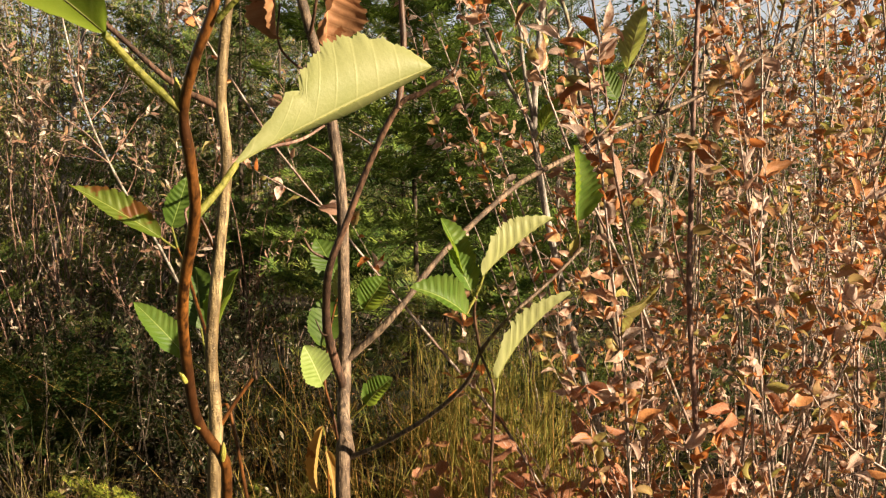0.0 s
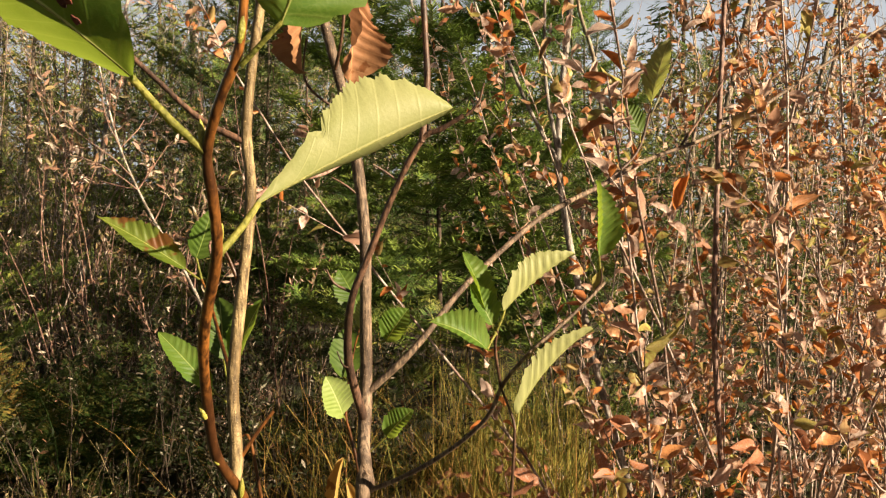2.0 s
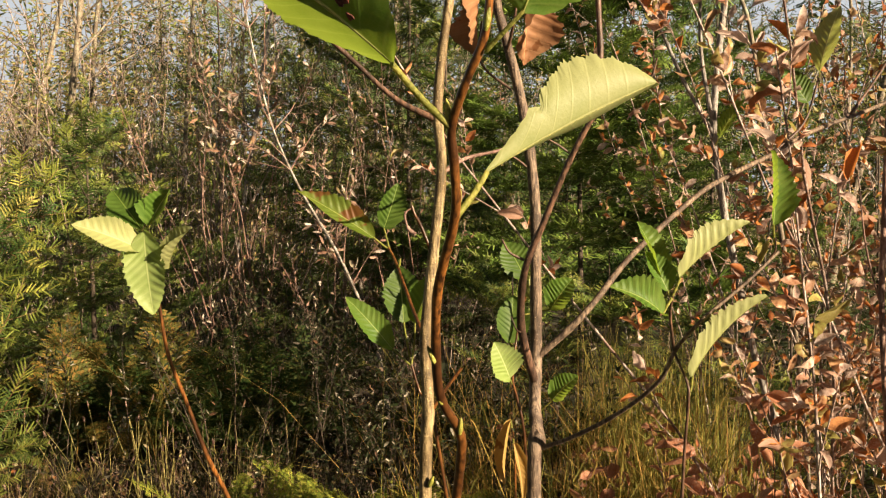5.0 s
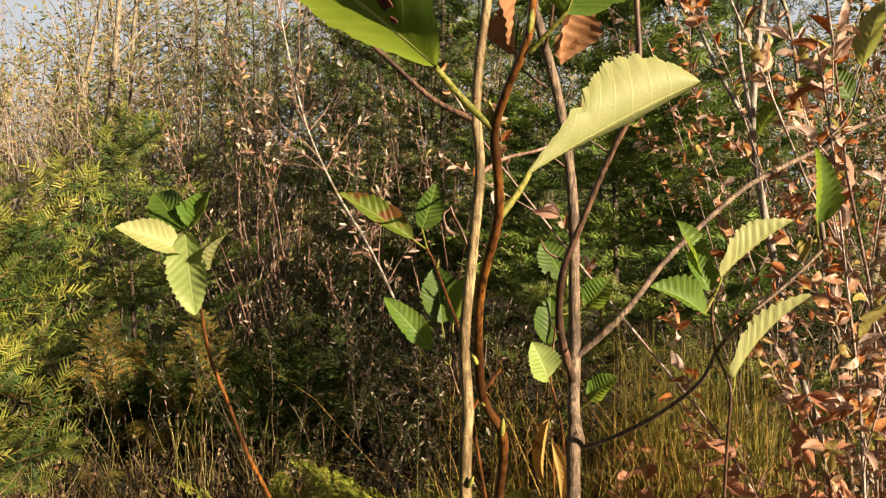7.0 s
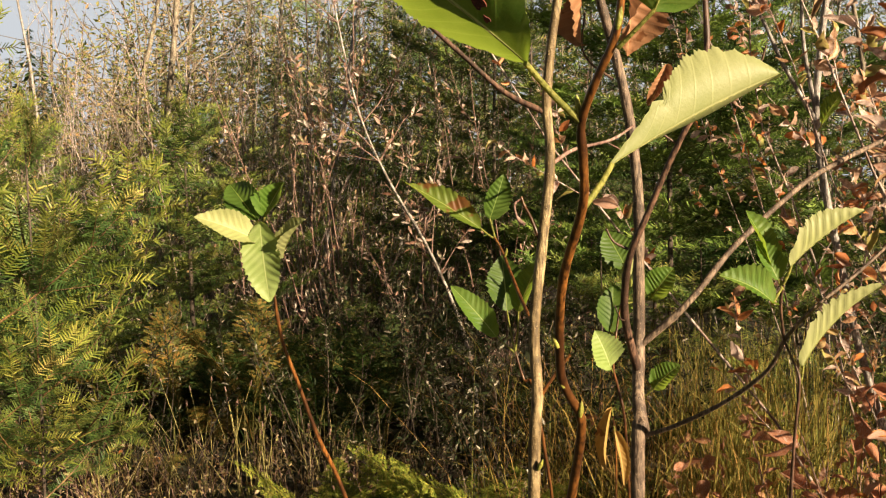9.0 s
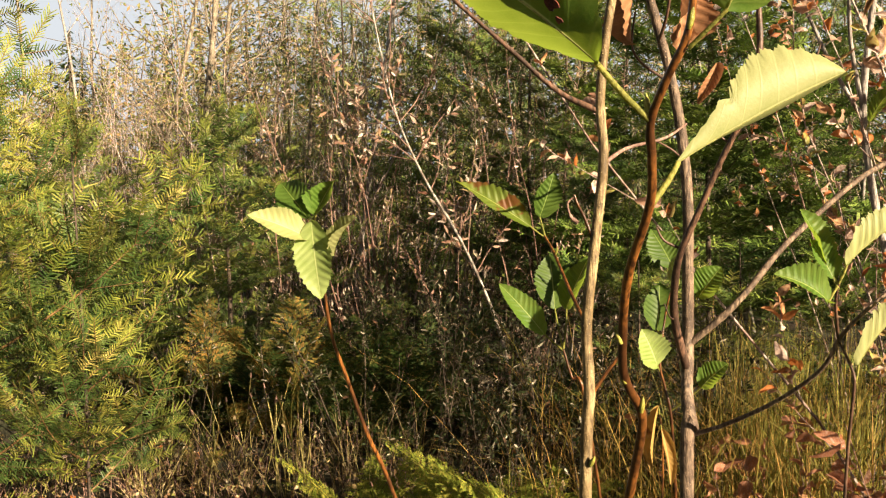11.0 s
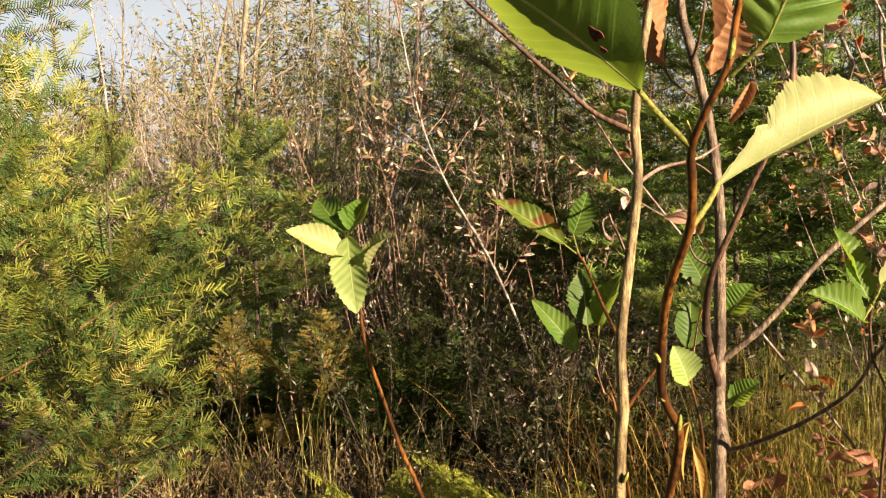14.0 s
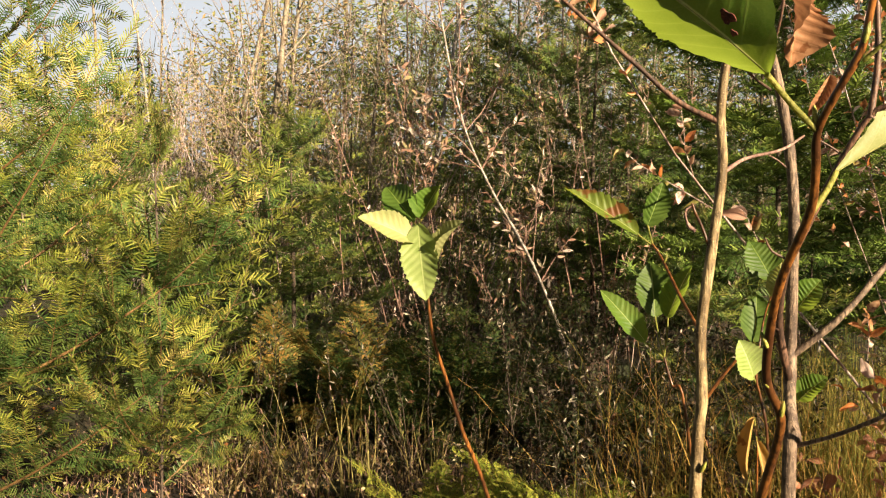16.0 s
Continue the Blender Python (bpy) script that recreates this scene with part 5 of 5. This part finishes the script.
# ---- ferns ----
def frond_mesh(name, mat, pairs=18, lobes=8, lobe=0.07, start=0.18):
    """A frond one metre long: arched stalk, tapering leaflets with lobed edges."""
    s = np.linspace(0, 1, 12)
    mid = np.stack([s, 0 * s, 0.45 * s - 0.45 * s**2.2], -1)
    blocks = [tube(mid, 0.006, 0.001, 4)]
    for k in range(pairs):
        u = start + (0.98 - start) * k / pairs
        at = np.array([np.interp(u, s, mid[:, c]) for c in range(3)])
        v0 = (u - start) / (0.98 - start)
        ln = 0.25 * (1 - v0) ** 0.75 * min(1, 0.6 + 2.5 * v0) + 0.01
        for sg in (-1, 1):
            d = np.array([0.45, sg, rng.normal(-0.15, 0.15)])
            tw = wander(at, d, ln, 4, 0.06)
            blocks.append(tube(tw[[0, 2, 4]], 0.0016, 0.0005, 3))
            for j in range(lobes):
                v = (j + 0.6) / (lobes + 0.2)
                a2 = np.array([np.interp(v * 4, np.arange(5), tw[:, c]) for c in range(3)])
                dd = tw[-1] - tw[0]
                dd /= np.linalg.norm(dd)
                for s2 in (-1, 1):
                    e2 = dd * 0.5 + s2 * np.array([-dd[1], dd[0], 0]) + [0, 0, rng.normal(0, 0.2)]
                    e2 = e2 / np.linalg.norm(e2) * lobe * (1.1 - v) * (0.4 + ln * 2.6)
                    wd = dd * ln / lobes * 0.5
                    blocks.append((np.array([a2 - wd, a2 + e2 * 0.6 - wd, a2 + e2, a2 + e2 * 0.55 + wd]), np.array([[0, 1, 2, 3]]), 0, None))
    return mesh_of(name, blocks, [mat])


FRONDS = {"green": [frond_mesh("frond", FERN_GREEN) for _ in range(2)], "dark": [frond_mesh("frond", FERN_SHADED) for _ in range(2)], "rust": [frond_mesh("frond", FERN_BROWN) for _ in range(2)],
          "bracken": [frond_mesh("frond", FERN_SHADED, 15, 9, 0.045, 0.42) for _ in range(2)], "gold": [frond_mesh("frond", FERN_BROWN, 15, 9, 0.045, 0.42) for _ in range(2)]}


def fern(at, size, count, kind, label, rise=18):
    t = thing("fern", label, "fern", (*at, gz(*at)), "ferns")
    for k in range(count):
        sz = size * rng.uniform(0.7, 1.15)
        m = pose(0, 0, 0, 0, 0, 360 * k / count + rng.normal(0, 15)) @ pose(0, 0, 0, rng.normal(0, 14), -rise + rng.normal(0, 14), 0) @ Matrix.Diagonal((sz, sz, sz, 1))
        part("frond", FRONDS[kind][k % 2], None, t, m=m)
    return t


for x, y, sz, n in ((-1.25, 2.66, 0.46, 8), (-0.98, 2.58, 0.46, 8), (-0.82, 2.62, 0.52, 9), (-0.62, 2.6, 0.48, 8), (-0.92, 2.42, 0.40, 8), (-1.15, 2.36, 0.5, 9), (-0.72, 2.34, 0.55, 9), (-0.5, 2.4, 0.5, 8)):
    fern((x, y), sz, n, "green", "bright yellow-green fern on the forest floor", 24)
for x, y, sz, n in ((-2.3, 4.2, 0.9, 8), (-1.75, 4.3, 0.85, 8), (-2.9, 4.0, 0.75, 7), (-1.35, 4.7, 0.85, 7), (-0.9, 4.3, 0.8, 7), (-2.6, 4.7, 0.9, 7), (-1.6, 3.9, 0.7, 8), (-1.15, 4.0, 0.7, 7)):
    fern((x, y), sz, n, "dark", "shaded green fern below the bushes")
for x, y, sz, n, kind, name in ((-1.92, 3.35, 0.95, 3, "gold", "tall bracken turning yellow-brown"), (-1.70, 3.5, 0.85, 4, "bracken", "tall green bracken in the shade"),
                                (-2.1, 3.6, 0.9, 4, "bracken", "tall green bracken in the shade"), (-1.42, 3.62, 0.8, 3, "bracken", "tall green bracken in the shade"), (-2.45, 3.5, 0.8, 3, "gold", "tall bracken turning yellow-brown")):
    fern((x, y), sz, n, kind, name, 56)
for x, y, sz, n, up in ((-2.22, 3.72, 0.55, 5, 42), (-2.5, 3.95, 0.6, 3, 55), (-2.42, 3.25, 0.26, 5, 15), (-2.9, 3.9, 0.8, 3, 45)):
    fern((x, y), sz, n, "rust", "withering fern with rust-orange fronds", up)
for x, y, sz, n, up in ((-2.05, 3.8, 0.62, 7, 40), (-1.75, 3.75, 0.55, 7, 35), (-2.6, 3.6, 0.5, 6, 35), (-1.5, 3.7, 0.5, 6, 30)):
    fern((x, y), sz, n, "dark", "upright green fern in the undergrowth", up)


# ---- grass ----
def grass(name, label, boxes, count, h0, h1, width, mat, lean=0.25):
    p, hh = [], []
    total = sum((b[1] - b[0]) * (b[3] - b[2]) for b in boxes)
    for x0, x1, y0, y1 in boxes:
        n = int(count * (x1 - x0) * (y1 - y0) / total)
        c = np.stack([rng.uniform(x0, x1, n // 14 + 1), rng.uniform(y0, y1, n // 14 + 1)], -1)
        q = c[rng.integers(0, len(c), n)] + rng.normal(0, 0.035, (n, 2))
        p.append(q)
    p = np.concatenate(p)
    n = len(p)
    h = rng.uniform(h0, h1, n)
    a = rng.uniform(0, 2 * np.pi, n)
    l = np.abs(rng.normal(0, lean, n)) * h
    z = ground_height(p[:, 0], p[:, 1]) - 0.02
    dirv = np.stack([np.cos(a), np.sin(a)], -1)
    b = rng.uniform(0, 2 * np.pi, n)
    wv = np.stack([np.cos(b), np.sin(b)], -1) * (width * rng.uniform(0.6, 1.3, n))[:, None]
    rows = []
    for s, w in ((0, 1), (0.35, 0.9), (0.7, 0.65), (1, 0.08)):
        c = p + dirv * (l * s**2)[:, None]
        zz = z + h * (s - 0.18 * (l / h) * s**2)
        rows += [np.column_stack([c - wv * w / 2, zz]), np.column_stack([c + wv * w / 2, zz])]
    v = np.stack(rows, 1).reshape(-1, 3)
    o = np.arange(n)[:, None] * 8
    q = np.concatenate([o + np.array([[0, 1, 3, 2]]) + 2 * k for k in range(3)])
    ob = new(name, mesh_of(name, [(v, q, 0, None)], [mat]))
    return tagged(ob, label, "grass", kind="stuff")


grass("rush_grass", "tall golden-green rushes and grass", [(-0.35, 0.55, 2.3, 3.7), (-0.2, 0.5, 1.8, 2.6), (-0.75, -0.35, 2.7, 3.6)], 1500, 0.2, 0.95, 0.0034, RUSH, 0.75)
grass("upright_rushes", "upright fine golden-green rush blades", [(-0.1, 0.5, 3.0, 3.5)], 620, 0.55, 0.92, 0.003, RUSH_GREEN, 0.13)
grass("green_grass", "fresh green grass between the dry stalks", [(-0.25, 0.55, 1.9, 2.8)], 900, 0.15, 0.5, 0.0035, FERN_GREEN, 0.45)
grass("straw_grass", "dry straw-coloured grass stalks", [(-2.3, -1.6, 2.95, 3.3), (-2.6, -1.2, 2.55, 3.2)], 330, 0.15, 0.48, 0.0028, STRAW, 0.8)
grass("undergrowth_grass", "short withered grass of the forest floor", [(-5, 3.5, 1.2, 6.5), (-4, 4, -3, 1.2)], 12000, 0.03, 0.13, 0.004, STRAW, 0.6)


# ---- tall dry stalks with seed heads ----
def sedge(at, count, height):
    t = thing("sedge_clump", "clump of dry yellow-green stalks with small seed heads", "grass", (*at, gz(*at)), "sedge clumps")
    for k in range(count):
        a, r = rng.uniform(0, 6.283), 0.10 * math.sqrt(rng.uniform(0, 1))
        l = wander((r * math.cos(a), r * math.sin(a), -0.02), (rng.normal(0, 0.26), rng.normal(0, 0.26), 1), height * rng.uniform(0.65, 1.1), 5, 0.04)
        st = part("stalk", [tube(l, 0.0019, 0.0011, 5)], STALK, t)
        d = (l[-1] - l[-2]) / np.linalg.norm(l[-1] - l[-2])
        s = np.linspace(0, 1, 5)[:, None]
        head = tube(l[-1] + d * 0.022 * s, 0.004, 0.0015, 6, 0, 0.3)
        part("seed_head", [head], BARK_RED, st)
    return t


for x, y, n, h in ((-1.98, 2.95, 10, 0.52), (-1.80, 3.02, 9, 0.5), (-2.35, 2.85, 6, 0.42), (-1.55, 2.75, 7, 0.46), (-1.3, 2.7, 5, 0.42), (-2.75, 2.7, 5, 0.4)):
    sedge((x, y), n, h)


# ---- sprigs of the ground layer ----
def ground_sprigs():
    wood, leaves = [], []
    for k in range(560):
        x, y = rng.uniform(-3.2, -0.2), rng.uniform(2.3, 3.35)
        l = wander((x, y, gz(x, y) - 0.01), (rng.normal(0, 0.4), rng.normal(0, 0.4), 1), rng.uniform(0.12, 0.36), 4, 0.15)
        wood.append(tube(l, 0.0018, 0.0008, 3, 0))
        for at, d in leaf_spots([l], rng.integers(5, 12), 0.25):
            b = LOW_BLADES[rng.integers(6)]
            leaves.append(moved((b[0], b[1], 1, None), leaf_pose(at, d, rng.uniform(0.010, 0.024))))
    ob = new("ground_sprigs", mesh_of("ground_sprigs", wood + leaves, [BARK_RED, SPRIG]))
    return tagged(ob, "small withering sprigs with pale leaves on the ground", "undergrowth", kind="stuff")


ground_sprigs()


# ---- leaf litter ----
def litter():
    out = []
    for k in range(2600):
        x, y = rng.uniform(-4.5, 3.0), rng.uniform(1.0, 6.0)
        b = LOW_BLADES[rng.integers(6)]
        m = pose(x, y, gz(x, y) + 0.012, rng.normal(0, 25), rng.normal(0, 25), rng.uniform(0, 360)) @ Matrix.Diagonal((0.035, 0.035, 0.035, 1))
        out.append(moved((b[0], b[1], 0, None), m))
    ob = new("leaf_litter", mesh_of("leaf_litter", out, [ORANGE]))
    return tagged(ob, "fallen brown leaves on the ground", "leaf litter", kind="stuff")


litter()


# ---- woodland edge behind the brush ----
def woodland_edge():
    out = []
    for k in range(125):
        a = radians(-34 + 92 * k / 125 + rng.normal(0, 0.6))       # to the left of +y
        d = rng.uniform(11.5, 15.5)
        rise = 10.5 if a < radians(2) else 15.0 if a < radians(34) else 15.0 - 9.0 * min(1, (a - radians(34)) / radians(7))
        h = 1.3 + d * math.tan(radians(rise)) * rng.uniform(0.75, 1.1)
        x, y = -d * math.sin(a), d * math.cos(a)
        out.append(tube(wander((x, y, -0.1), (rng.normal(0, 0.06), 0, 1), h, 6, 0.06), rng.uniform(0.014, 0.032), 0.006, 5, 0))
        for j in range(14):                       # bare side twigs
            z0 = h * rng.uniform(0.25, 0.95)
            out.append(tube(wander((x, y, z0), (rng.normal(0, 1), rng.normal(0, 1), 1.0), rng.uniform(0.5, 1.3), 3, 0.1), 0.012, 0.004, 3, 0))
        green = rng.uniform() < 0.4
        n = 640
        s = rng.uniform(0.02, 1, n)
        r = (0.30 * h * (1.05 - s) if green else 0.16 * h * np.ones(n)) * np.sqrt(rng.uniform(0.02, 1, n))
        t = rng.uniform(0, 6.283, n)
        c = np.column_stack([x + r * np.cos(t), y + r * np.sin(t), h * s])
        w = rng.uniform(0.03, 0.055, (n, 1)) * (1.3 - 0.5 * s)[:, None]
        e1 = rng.standard_normal((n, 3)) * [1, 1, 0.5] * w
        e2 = np.cross(e1, rng.standard_normal((n, 3)))
        e2 *= 0.32 * w / (np.linalg.norm(e2, axis=1, keepdims=True) + 1e-9)
        out.append((np.stack([c - e1, c + e2, c + e1, c - e2], 1).reshape(-1, 3), np.arange(4 * n).reshape(-1, 4), 1 if green else 2, None))
    ob = new("woodland_edge", mesh_of("woodland_edge", out, [BARK_PALE, NEEDLE_TIP, YELLOWING]))
    return tagged(ob, "edge of mixed young woods with green and tan foliage", "woods", kind="stuff")


woodland_edge()


# ---- far woods that close the view all round ----
def far_woods():
    out = []
    for k in range(230):
        a = 2 * math.pi * k / 230 + rng.normal(0, 0.02)
        d = rng.uniform(20, 30)
        if math.sin(a) < -0.2 or (math.cos(a) > 0.2 and math.sin(a) < 0.25):
            d += 25
        x, y, h = d * math.cos(a), d * math.sin(a), rng.uniform(3.5, 6.0) * (1.55 if abs(math.degrees(a) - 97) < 26 else 1.0)
        out.append(tube([(x, y, -0.1), (x, y, h * 0.5), (x, y, h)], 0.1, 0.02, 5, 0))
        n = 560 if math.sin(a) > 0.3 else 120
        s = rng.uniform(0.02, 1, n)
        r = h * 0.26 * (1.05 - s) * np.sqrt(rng.uniform(0.1, 1, n))
        t = rng.uniform(0, 6.283, n)
        c = np.column_stack([x + r * np.cos(t), y + r * np.sin(t), h * s])
        w = 0.34 * (1.2 - s)[:, None]
        e1 = np.column_stack([np.cos(t), np.sin(t), rng.normal(-0.2, 0.2, n)]) * w
        e2 = np.column_stack([-np.sin(t), np.cos(t), rng.normal(0, 0.2, n)]) * w * 0.35
        out.append((np.stack([c - e1, c + e2, c + e1, c - e2], 1).reshape(-1, 3), np.arange(4 * n).reshape(-1, 4), 1, None))
    ob = new("far_woods", mesh_of("far_woods", out, [BARK_FIR, NEEDLE_DARK]))
    return tagged(ob, "far edge of dark coniferous woods", "woods", kind="stuff")


far_woods()
